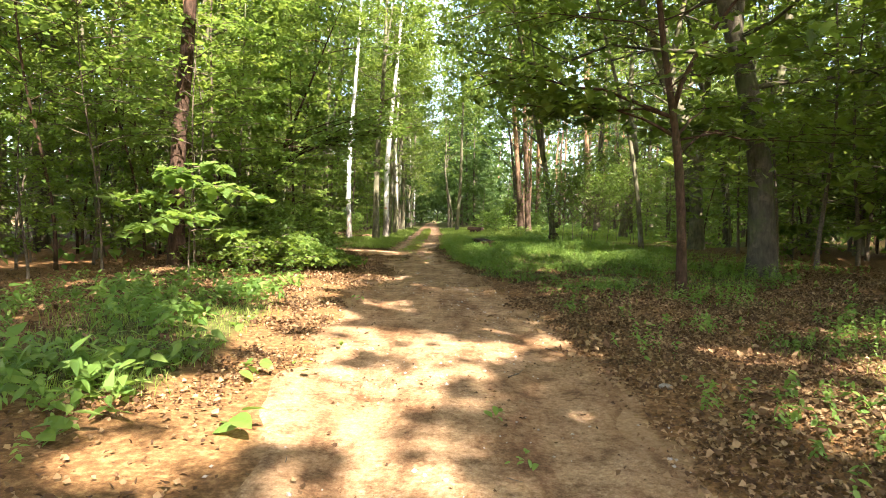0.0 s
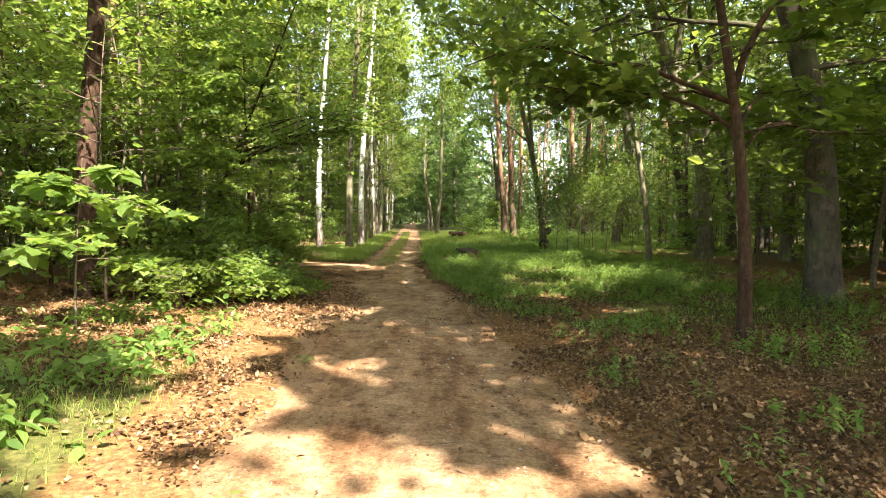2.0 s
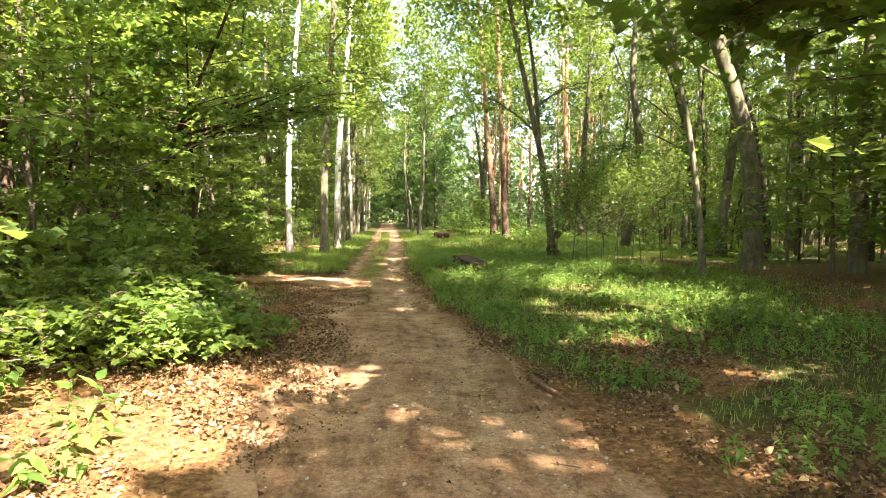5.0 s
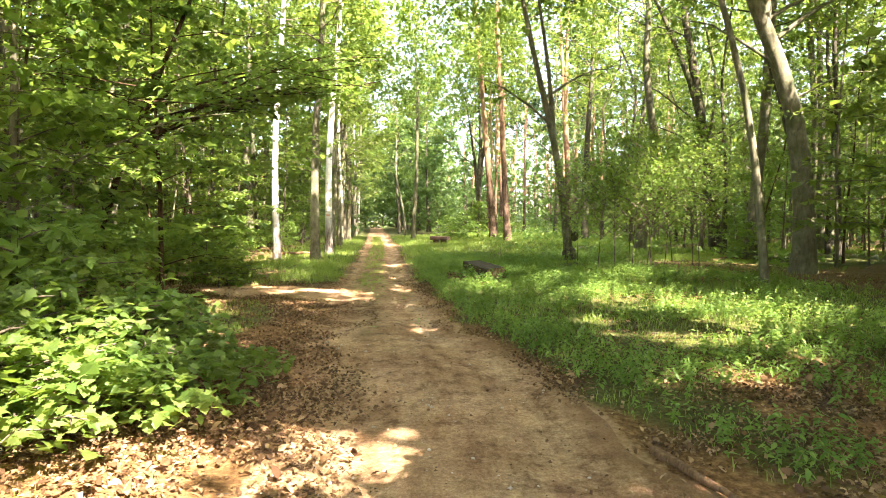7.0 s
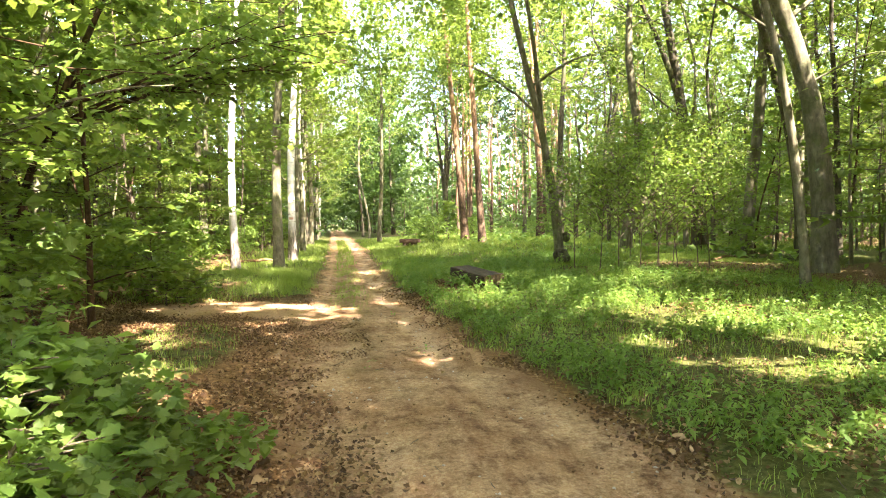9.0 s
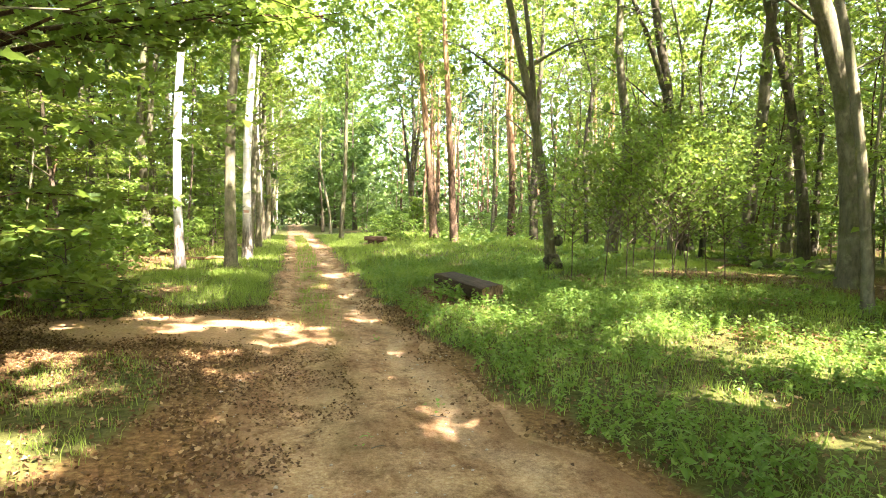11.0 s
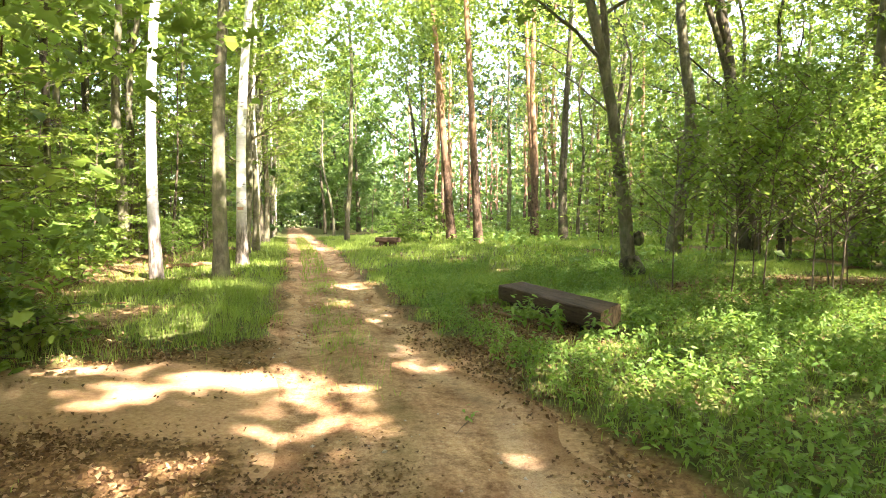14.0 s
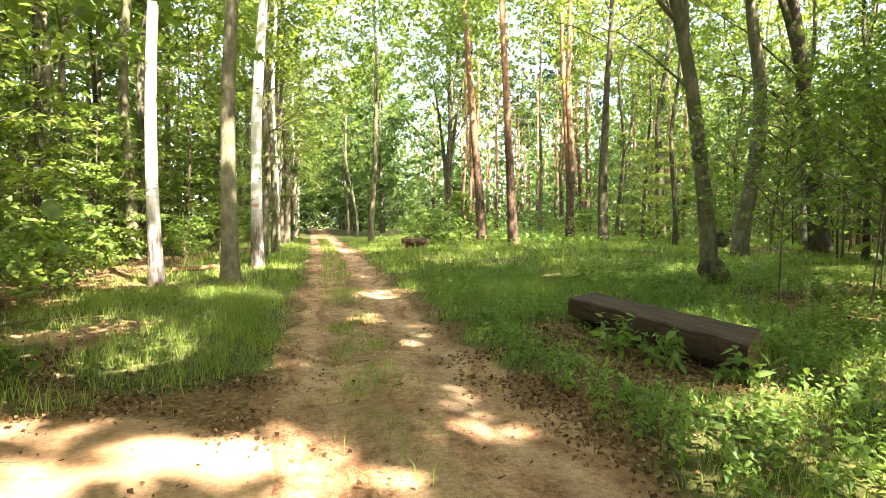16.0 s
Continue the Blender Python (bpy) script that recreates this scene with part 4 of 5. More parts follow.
plant(stems, scatter(rng, 84, (-24, -6.8, 5, 62), 1.4, lambda x, y: x > -6 - 0.9 * y and clear_of_road(x, y, 4) and (x < -9.2 or y > 21) and sun_lane(x, y)), rng)
open_stems = [tree("forest_tree", "bare-stemmed forest tree with an airy top", 64 + k, (OAK_BARK, GREY_BARK, GREY_BARK)[k], LEAF, 1700, 0.165, group="slim trees of the wood", height=(16, 18, 14)[k],
                   r0=(0.11, 0.13, 0.08)[k], base=(4.5, 6, 3.5)[k], reach=3.0, limbs=15, rise=0.8, twigs=3, sides=3, bend=0.8, loose=0.7) for k in range(3)]
plant(open_stems, scatter(rng, 64, (10.5, 36, 8, 62), 1.7, lambda x, y: 8.5 + 0.06 * y < x < 7 + 0.9 * y), rng)
plant(far_stems_kinds, scatter(rng, 50, (-45, -6, 55, 118), 2.2, lambda x, y: clear_of_road(x, y, 3)) + scatter(rng, 70, (12, 60, 50, 120), 2.4, lambda x, y: x > 0.34 * y) + scatter(rng, 16, (30, 55, 20, 60), 2.4, lambda x, y: True), rng)
pines = [tree("pine_tree", "far straight pine with orange bark", 60 + k, PINE_BARK, NEEDLE, 540, 0.4, group="pines of the wood", height=(21, 23)[k], r0=(0.16, 0.19)[k],
              base=14, reach=2.4, limbs=11, bend=0.4, sides=3, coarse=True) for k in range(2)]
plant(pines, scatter(rng, 42, (6, 28, 54, 112), 1.4, lambda x, y: clear_of_road(x, y, 7) and x < 0.36 * y) + scatter(rng, 30, (7, 42, 46, 120), 1.6, lambda x, y: clear_of_road(x, y, 7) and x < 0.45 * y) + scatter(rng, 10, (-30, -9, 40, 90), 2.5, lambda x, y: True), rng, 0.85, 1.1)
young = [tree("maple_sapling", "bushy young maple of the undergrowth", 70 + k, TWIG, (LEAF, LEAF_MAPLE, LEAF, LEAF_MAPLE)[k], 1900, 0.126, category="young tree", group="undergrowth of young maples",
              height=(6.5, 5.0, 7.5, 4.2)[k], r0=(0.045, 0.035, 0.055, 0.03)[k], base=(0.9, 0.6, 1.4, 0.4)[k], reach=(1.9, 1.6, 2.1, 1.4)[k], limbs=18, rise=0.35, sag=0.2,
              twigs=3, bend=0.5, flat=0.22, tilt=0.35, sides=3, coarse=True) for k in range(4)]
young_dark = [tree("maple_sapling", "young maple under the oaks", 84 + k, TWIG, LEAF, 1300, 0.15, category="young tree", group="undergrowth of young maples", height=(6.0, 4.5)[k], r0=0.04,
                   base=(1.0, 0.5)[k], reach=(2.0, 1.7)[k], limbs=17, rise=0.35, sag=0.2, twigs=3, bend=0.5, flat=0.22, tilt=0.35, sides=3, coarse=True) for k in range(2)]
plant(young_dark, scatter(rng, 48, (8.6, 26, 8, 22), 1.15, lambda x, y: x < 7 + 0.9 * y and (x - 6.5) ** 2 + (y - 12.8) ** 2 > 3.5), rng, 0.8, 1.2)
# these saplings carry the wood's deep shade in their leaf colour
young_shade = [tree("maple_sapling", "young maple with leaves toned dark for the wood's shade", 88 + k, TWIG, LEAF_DARK, 1900, 0.115, category="young tree", group="undergrowth of young maples", height=(5.5, 4.0)[k], r0=0.035,
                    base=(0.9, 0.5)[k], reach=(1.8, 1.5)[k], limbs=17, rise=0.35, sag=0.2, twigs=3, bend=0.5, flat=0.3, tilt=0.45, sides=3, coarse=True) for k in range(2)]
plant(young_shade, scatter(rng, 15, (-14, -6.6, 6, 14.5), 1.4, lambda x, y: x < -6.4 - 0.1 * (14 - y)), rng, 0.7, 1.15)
poles = [tree("slender_tree", "thin straight young tree of the crowded wood", 300 + k, (GREY_BARK, DARK_BARK)[k], LEAF, 700, 0.13, category="young tree", group="thin poles of the wood", height=(9, 7.5)[k], r0=(0.045, 0.035)[k],
              base=(3.2, 2.4)[k], reach=1.5, limbs=16, rise=0.5, twigs=2, bend=0.7, flat=0.3, tilt=0.4, sides=3, coarse=True, lean=((0.03, 0.02), (-0.05, 0.01))[k]) for k in range(2)]
plant(poles, scatter(rng, 46, (-15, -5.9, 11.5, 30), 0.9, lambda x, y: clear_of_road(x, y, 4.0) and not (y > 20 and x > -7.5) and sun_lane(x, y)) + scatter(rng, 40, (9, 22, 12, 45), 1.2, lambda x, y: x > 9.5 + 0.06 * y), rng, 0.8, 1.2)
young_far = [tree("maple_sapling", "distant bushy young maple", 76 + k, TWIG, LEAF_FAR, 480, 0.3, category="young tree", group="undergrowth of young maples", height=(6.5, 5.0)[k], r0=0.045,
                  base=0.5, reach=(2.1, 1.8)[k], limbs=14, rise=0.35, sag=0.2, twigs=2, bend=0.5, flat=0.3, tilt=0.4, sides=3, coarse=True, bare=False) for k in range(2)]
plant(young, scatter(rng, 75, (-14, -4.6, 13.0, 50), 1.25, lambda x, y: clear_of_road(x, y, 3.4) and not (19.5 < y < 28 and x > -8.5) and not (29 < y < 39 and x > -7.0) and sun_lane(x, y))
      + scatter(rng, 64, (8, 30, 14, 54), 1.6, lambda x, y: x > 9.0 + 0.06 * y and (x - 9.3) ** 2 + (y - 23.2) ** 2 > 6), rng, 0.7, 1.15)
join_far(young_far, scatter(rng, 60, (-28, -11, 6, 60), 1.6, lambda x, y: True) + scatter(rng, 70, (12, 50, 24, 100), 2.2, lambda x, y: x > 12 + 0.06 * y)
      + scatter(rng, 70, (-16, 12, 50, 118), 1.7, lambda x, y: clear_of_road(x, y, 1.9) and (x < 0 or y > 66)) + scatter(rng, 40, (-24, 14, 123, 140), 1.6, lambda x, y: True), rng, 0.7, 1.3)
broad = tree("lime_tree", "dark green leafy tree closing the far end of the track", 80, OAK_BARK, LEAF_FAR, 4000, 0.39, group="leafy trees at the far end", height=17, r0=0.17, base=1.2, reach=4.4, limbs=22,
             rise=0.5, twigs=3, sides=3, coarse=True, flat=0.5, bare=False)
plant([broad], [(float(road_edges(y)[1]) + dx, y) for y, dx in ((72, 4.4), (78, 3.9), (84, 3.4), (90, 3.2), (96, 2.8), (103, 2.6), (110, 2.4))]
      + [(float(road_edges(y)[0]) - dx, y) for y, dx in ((73, 4.0), (82, 3.4), (91, 3.0), (99, 2.6), (107, 2.4), (114, 2.2))] + [(-12, 126), (-8, 127), (-4.5, 125), (-1, 126.5), (-16, 128), (3.5, 127)], rng, 0.95, 1.2)
# airy crowns that meet over the far track
plant(open_stems, [(float(road_edges(y)[0]) - dx, y) for y, dx in ((50, 1.5), (58, 1.3), (67, 1.2))] + [(float(road_edges(y)[1]) + dx, y) for y, dx in ((54, 1.6), (62, 1.4), (71, 1.3))], rng, 1.0, 1.25)

# ---- far woods ----
rng = np.random.default_rng(90)
n = 34000
fy = rng.uniform(60, 175, n)
fx = rng.uniform(-75, 95, n)
fz = 0.3 + 15 * rng.random(n) ** 1.3
l, r = road_edges(fy)
k = ((fx < l - 3.0 - 0.02 * fz) | (fx > r + 3.0) | (fy > 124)) & (vnoise(fx, fy, 4, 50) + 0.4 * vnoise(fx + fz, fy, 2, 51) > 0.5) & (rng.random(n) < step(55, 105, fy) + step(30, 60, np.abs(fx)))
v1, f1 = leaves(np.column_stack([fx, fy, fz])[k], 0.75, rng, 0.6)
sides_n = 16000
ang = rng.uniform(0, 2 * np.pi, sides_n)
rad = rng.uniform(55, 85, sides_n)
sp = np.column_stack([rad * np.sin(ang), 22 + rad * np.cos(ang) * 1.2, 0.3 + 14 * rng.random(sides_n) ** 1.2])
l, r = road_edges(sp[:, 1])
v2, f2 = leaves(sp[(sp[:, 0] < l - 3) | (sp[:, 0] > r + 3)], 0.9, rng, 0.6)
ep = np.column_stack([rng.uniform(-20, 8, 9000), rng.uniform(121, 136, 9000), 0.3 + 16 * rng.random(9000)])
v3, f3 = leaves(ep, 0.7, rng, 0.6)
wp = np.column_stack([rng.uniform(12, 80, 30000), rng.uniform(46, 130, 30000), 0.3 + 11 * rng.random(30000) ** 1.4])
wp = wp[(wp[:, 0] > 0.3 * wp[:, 1] - 6) & (vnoise(wp[:, 0], wp[:, 1], 3, 52) + 0.5 * vnoise(wp[:, 0] + wp[:, 2], wp[:, 2], 1.5, 53) > 0.6)]
v4, f4 = leaves(wp, 0.5, rng, 0.6)
side_wood = np.column_stack([rng.uniform(17, 50, 30000), rng.uniform(16, 70, 30000), 0.3 + 10 * rng.random(30000) ** 1.2])
side_wood = side_wood[(side_wood[:, 0] > 14 + 0.2 * side_wood[:, 1]) & (vnoise(side_wood[:, 0], side_wood[:, 1], 2.2, 54) + 0.5 * vnoise(side_wood[:, 0] + side_wood[:, 2], side_wood[:, 2], 1.3, 55) > 0.7)]
v5, f5 = leaves(side_wood, 0.4, rng, 0.6)
behind = np.column_stack([rng.uniform(2, 62, 42000), rng.uniform(78, 138, 42000), 0.3 + 17 * rng.random(42000) ** 1.25])
behind = behind[(behind[:, 0] > road_edges(behind[:, 1])[1] + 4) & (vnoise(behind[:, 0], behind[:, 1], 3.4, 56) + 0.6 * vnoise(behind[:, 0] + behind[:, 2], behind[:, 2], 1.8, 57) > 0.62 + 0.012 * behind[:, 2])]
v6, f6 = leaves(behind, 0.55, rng, 0.6)
# unseen leaves behind the start, added to keep low sky light out
rear_blocker = np.column_stack([rng.uniform(-26, 26, 7000), rng.uniform(-34, -9, 7000), 0.5 + 14 * rng.random(7000)])
v7, f7 = leaves(rear_blocker[np.abs(rear_blocker[:, 0] - 1) > 1.8], 0.8, rng, 0.6)
fv, fg = merge((v1, f1), (v2, f2), (v3, f3), (v4, f4), (v5, f5), (v6, f6), (v7, f7))
tagged(new("far_woods", mesh_of("far_woods", fv, fg, LEAF_FAR, False)), "dense green foliage of the distant wood, with unseen light-blocking leaves behind the start", "woods", kind="stuff")
far_stems = []
for _ in range(260):
    a, d = rng.uniform(0, 2 * np.pi), rng.uniform(58, 95)
    x, y = d * math.sin(a), 22 + 1.3 * d * math.cos(a)
    if clear_of_road(x, y, 3.5):
        h = rng.uniform(12, 20)
        far_stems.append(([(x, y, -0.2), (x + rng.normal(0, 0.2), y, h / 2), (x + rng.normal(0, 0.5), y, h)], [0.16, 0.12, 0.04]))
v, q, t = tubes(far_stems, 6)
tagged(new("far_trunks", mesh_of("far_trunks", v, [q, t], GREY_BARK)), "grey stems of the distant wood", "woods", kind="stuff")

# ---- shrubs and saplings beside the track ----
rng = np.random.default_rng(120)
shrubs = [tree("shrub", "low leafy shrub at the edge of the wood", 130 + k, TWIG, (LEAF_MAPLE, LEAF, LEAF_MAPLE)[k], 640, 0.145, category="shrub", group="shrubs of the wood edge", height=(1.5, 1.1, 1.9)[k],
               r0=0.015, base=0.1, reach=(0.9, 0.8, 1.0)[k], limbs=12, rise=0.5, sag=0.25, twigs=2, bend=0.3, flat=0.4, tilt=0.4, sides=3, bare=False, coarse=True) for k in range(3)]
spots = [(-4.2, 15.0), (-4.9, 15.4), (-4.6, 16.6), (-5.6, 14.3), (-5.9, 24.6), (-5.3, 23.8), (-6.3, 23.4), (-5.4, 19.6), (-6.2, 27.2), (7.4, 58.0), (8.2, 58.4), (7.7, 57.2), (3.2, 46.2), (2.5, 47.5)]
STOOD.extend(spots)
plant(shrubs, spots + scatter(rng, 42, (-12, -4.2, 14, 60), 1.0, lambda x, y: clear_of_road(x, y, 3.2) and not (19.5 < y < 29 and x > -6.5) and not (30 < y < 36 and x > -6.5))
      + scatter(rng, 55, (7, 34, 12, 80), 1.4, lambda x, y: x > 8.0 + 0.05 * y), rng, 0.6, 1.2)

stand(-3.95, 10.7, "maple_sapling", "bright-leaved maple sapling at the path's edge", 140, TWIG, LEAF_MAPLE, 620, 0.16, category="young tree", shape=MAPLE, height=2.1, r0=0.016, base=0.8, reach=1.0,
      limbs=9, rise=0.25, sag=0.3, twigs=4, flat=0.25, tilt=0.3)
for k, (x, y, h, w, n) in enumerate(((-2.65, 15.2, 0.32, 0.4, 150), (-2.9, 14.5, 0.85, 0.7, 480), (-3.5, 14.1, 1.0, 0.75, 520), (-4.1, 13.8, 0.9, 0.7, 480), (-3.2, 15.4, 0.65, 0.55, 380), (-3.8, 15.0, 1.15, 0.8, 560), (-4.7, 13.5, 0.9, 0.7, 450), (-2.6, 13.9, 0.5, 0.5, 260), (-2.25, 13.6, 0.42, 0.5, 240), (-2.1, 14.8, 0.3, 0.42, 170), (-2.6, 13.2, 0.6, 0.55, 300), (-3.1, 13.1, 0.8, 0.62, 380), (-3.6, 12.8, 0.7, 0.6, 320))):
    stand(x, y, "maple_sapling", "low clump of young maple beside the track", 141 + k, TWIG, (LEAF_DARK, LEAF_MAPLE, LEAF_DARK)[k % 3], int(2.3 * n), 0.074, category="young tree", group="young maple clumps", shape=MAPLE, height=h, r0=0.013, base=0.1, reach=w,
          limbs=12, rise=0.4, sag=0.2, twigs=4, flat=0.4, tilt=0.4)
for k, (x, y, h) in enumerate(((-4.4, 23.5, 0.45), (-4.65, 22.5, 0.5), (-5.0, 23.9, 0.6))):
    stand(x, y, "shrub", "low dark green leafy shrub beside bare sand", 171 + k, TWIG, LEAF_DARK, 420, 0.085, category="shrub", group="low shrubs by the sand", shape=OVAL, height=h, r0=0.012, base=0.08, reach=0.5,
          limbs=11, rise=0.4, sag=0.2, twigs=3, flat=0.4, tilt=0.4)
stand(-6.2, 20.3, "maple_tree", "leaning maple whose branches overhang the track", 148, DARK_BARK, LEAF_MAPLE, 6200, 0.108, shape=MAPLE, height=8.5, r0=0.075, base=2.0, reach=3.7, limbs=18, way=((2, 0.3, 0.1), (4, 1.0, 0.4), (8.5, 2.6, 1.0)), forks=((2.6, 3.4, 1.5, 2.0), (3.4, 2.2, 2.6, 1.6)), fork_leaf=3,
      boughs=((2.6, 3.0, 1.7, 4.1, 0.04, 9), (2.8, 4.1, 1.8, 4.3, 0.045, 10), (3.2, 5.1, 1.9, 4.4, 0.04, 10), (2.6, 3.9, 0.6, 4.6, 0.035, 9), (3.4, 4.6, 2.6, 5.2, 0.035, 9)),
      rise=0.35, sag=0.25, twigs=5, flat=0.25, tilt=0.35, bend=0.6)
stand(-4.95, 20.2, "maple_tree", "bushy shaded maple with low branches at the wood's edge", 161, DARK_BARK, LEAF_MAPLE, 3800, 0.106, shape=MAPLE, height=6.5, r0=0.05, base=0.6, reach=1.7, limbs=20,
      rise=0.35, sag=0.25, twigs=5, flat=0.25, tilt=0.4, bend=0.4)
stand(-5.75, 17.3, "maple_tree", "young maple in front of the dark wood", 149, GREY_BARK, LEAF_MAPLE, 4600, 0.106, boughs=((1.7, 2.6, 0.9, 3.05, 0.038, 2),), shape=MAPLE, height=7.0, r0=0.06, base=1.0, reach=1.9, limbs=18, lean=(0.0, 0.0),
      rise=0.35, sag=0.25, twigs=5, flat=0.25, tilt=0.35, bend=0.5)
for k, (x, y, h) in enumerate(((-5.0, 13.2, 5.6), (-6.6, 12.6, 6.2))):
    stand(x, y, "maple_sapling", "slender young maple before the old pine", 340 + k, TWIG, LEAF_MAPLE, 1100, 0.1, category="young tree", group="young maples by the pine", shape=MAPLE, height=h, r0=0.025, base=2.3, reach=1.5, limbs=15,
          rise=0.4, sag=0.2, twigs=3, flat=0.3, tilt=0.35, bend=0.5)
for k, (x, y, h) in enumerate(((-8.3, 15.3, 10.5), (-10.2, 13.2, 9.5), (-7.8, 18.8, 11.0))):
    stand(x, y, "maple_tree", "leafy maple of the crowded wood", 330 + k, GREY_BARK, LEAF_MAPLE, 3000, 0.135, group="maples of the wood edge", height=h, r0=0.075, base=2.6, reach=2.5, limbs=20,
          rise=0.4, sag=0.15, twigs=4, flat=0.3, tilt=0.4, bend=0.6)
for k, (x, y, h) in enumerate(((5.2, 23.8, 2.6), (5.75, 24.0, 3.3), (5.0, 24.5, 2.9), (4.6, 24.7, 2.4), (6.3, 24.4, 3.4), (6.9, 25.2, 3.8), (4.45, 26.0, 2.8), (5.9, 25.8, 3.7), (5.5, 23.65, 2.2), (7.7, 25.6, 3.6), (7.2, 24.3, 3.0))):
    stand(x, y, "sapling", "thin sapling in a clump with a hazy green crown", 150 + k, TWIG, (LEAF_MAPLE, LEAF)[k % 2], 1300, 0.075, category="young tree", group="clump of thin saplings", height=h, r0=0.013, base=0.8,
          reach=1.3, limbs=20, rise=0.75, sag=0.05, twigs=4, flat=0.55, tilt=0.5, loose=1.9, bend=0.5, bare=False, lean=(rng.normal(0, 0.05), rng.normal(0, 0.05)))


# ---- split-log benches ----
def log_bench(name, label, length, width, thick, height, seed, skew=(0.0, 0.0), cut=None):
    """A half log with a worn flat top on two short round blocks, along y; skew: how far each end is cut aslant."""
    r = np.random.default_rng(seed)
    root = tagged(new(name), label, "bench")
    n, k = 15, 16
    y = np.linspace(-length / 2, length / 2, n)
    a = np.linspace(0, 2 * np.pi, k, endpoint=False)
    u, w = np.cos(a), np.sin(a)
    sx = np.sign(u) * np.abs(u) ** 0.22 * width / 2
    sz = np.where(w > 0, np.sign(w) * np.abs(w) ** 0.2, np.sign(w) * np.abs(w) ** 0.4) * thick / 2
    ring = np.stack([np.tile(sx, (n, 1)), np.tile(y[:, None], (1, k)), np.tile(sz, (n, 1))], -1)
    ring[..., 0] *= 1 + 0.05 * (r.random((n, 1)) - 0.5)
    ring += 0.012 * (r.random((n, k, 3)) - 0.5)
    ring[0, :, 1] += 0.03 * (r.random(k) - 0.5)
    ring[-1, :, 1] += 0.03 * (r.random(k) - 0.5)
    ring[..., 1] += np.linspace(skew[0], skew[1], n)[:, None] * sx[None] / width
    ring[..., 2] += height - thick / 2
    ends = np.array([[0, -length / 2 + 0.01, height - thick / 2], [0, length / 2 - 0.01, height - thick / 2]])
    v = np.vstack([ring.reshape(-1, 3), ends])
    i, j = np.meshgrid(np.arange(n - 1), np.arange(k), indexing="ij")
    q = np.stack([i * k + j, i * k + (j + 1) % k, (i + 1) * k + (j + 1) % k, (i + 1) * k + j], -1).reshape(-1, 4)[:, ::-1]
    t = np.array([[m, (m + 1) % k, n * k] for m in range(k)] + [[(n - 1) * k + (m + 1) % k, (n - 1) * k + m, n * k + 1] for m in range(k)])
    me = mesh_of("seat_log", v, [q], OLD_WOOD, False)
    part_of("seat_log", me, root, "weathered dark brown split log seat")
    part_of("sawn_end", mesh_of("sawn_end", np.vstack([v[:k] - (0, 0.004, 0), v[n * k:n * k + 1] - (0, 0.004, 0)]), [np.array([[m, (m + 1) % k, k] for m in range(k)])], cut or END_WOOD), root, "" if cut else "pale cracked sawn end grain")
    part_of("sawn_end", mesh_of("sawn_end", np.vstack([v[(n - 1) * k:n * k] + (0, 0.004, 0), v[n * k + 1:] + (0, 0.004, 0)]), [np.array([[(m + 1) % k, m, k] for m in range(k)])], cut or END_WOOD), root, "" if cut else "pale cracked sawn end grain")
    for side in (-1, 1):
        p = np.array([[0, side * (length / 2 - 0.3), -0.12], [0, side * (length / 2 - 0.3), 0.05], [0, side * (length / 2 - 0.3), height - thick + 0.02]])
        v2, q2, t2 = tube(p, [0.19, 0.18, 0.18], 14, 0, 0.1, seed + side)
        part_of("foot_block", mesh_of("foot_block", v2, [q2, t2], OLD_WOOD), root)
    return root


OLD_WOOD = plain("weathered_wood", (0.028, 0.017, 0.011), (0.1, 0.064, 0.043), 0.045, 0.85, 0.012, (1, 0.12, 1))
END_WOOD = plain("end_grain", (0.05, 0.03, 0.02), (0.34, 0.22, 0.13), 0.06, 0.85, 0.01, (1, 1, 0.5))
bench = log_bench("log_bench", "long dark split-log bench among nettles beside the track", 2.66, 0.58, 0.23, 0.43, 1, (0.5, 0.36))
bench.matrix_basis = pose(1.43, 24.1, 0.0, 0, 0, 5.8)
bench_far = log_bench("log_bench", "small dark log seat in bright grass further on", 1.1, 0.45, 0.22, 0.42, 2, cut=OLD_WOOD)
stand(4.3, 47.6, "shrub", "dark bushy shrub between the pines", 176, TWIG, LEAF_DARK, 1500, 0.12, category="shrub", height=2.4, r0=0.03, base=0.2, reach=0.75, limbs=18, rise=0.6, twigs=3, flat=0.5)
bench_far.matrix_basis = pose(1.6, 44.2, float(ground_z(1.6, 44.2)), 0, 0, 62)


# the burl and dark foot of the leaning oak
def burl(x, y, z, size, seed):
    bm = bmesh.new()
    bmesh.ops.create_icosphere(bm, subdivisions=3, radius=size)
    for v in bm.verts:
        v.co *= 1 + 0.5 * noise.noise(v.co * (3.0 / size) * 0.35 + Vector((seed, 0, 0)))
    return bm, (x, y, z)


leaning = next(o for o in scene.objects if o.get("label") == "leaning forked oak with a dark burl")
for dx, dz, size in ((0.0, 0.22, 0.27), (0.12, 0.8, 0.15), (-0.36, 2.2, 0.12)):
    bm, at = burl(dx, -0.05, dz, size, dz)
    part("burl", bm, OAK_BARK, leaning, "dark swollen burl").location = at


# ---- grass, herbs, litter ----
def sow(rng, n, box, weight):
    x, y = rng.uniform(box[0], box[1], n), rng.uniform(box[2], box[3], n)
    k = rng.random(n) < weight(x, y)
    return x[k], y[k]


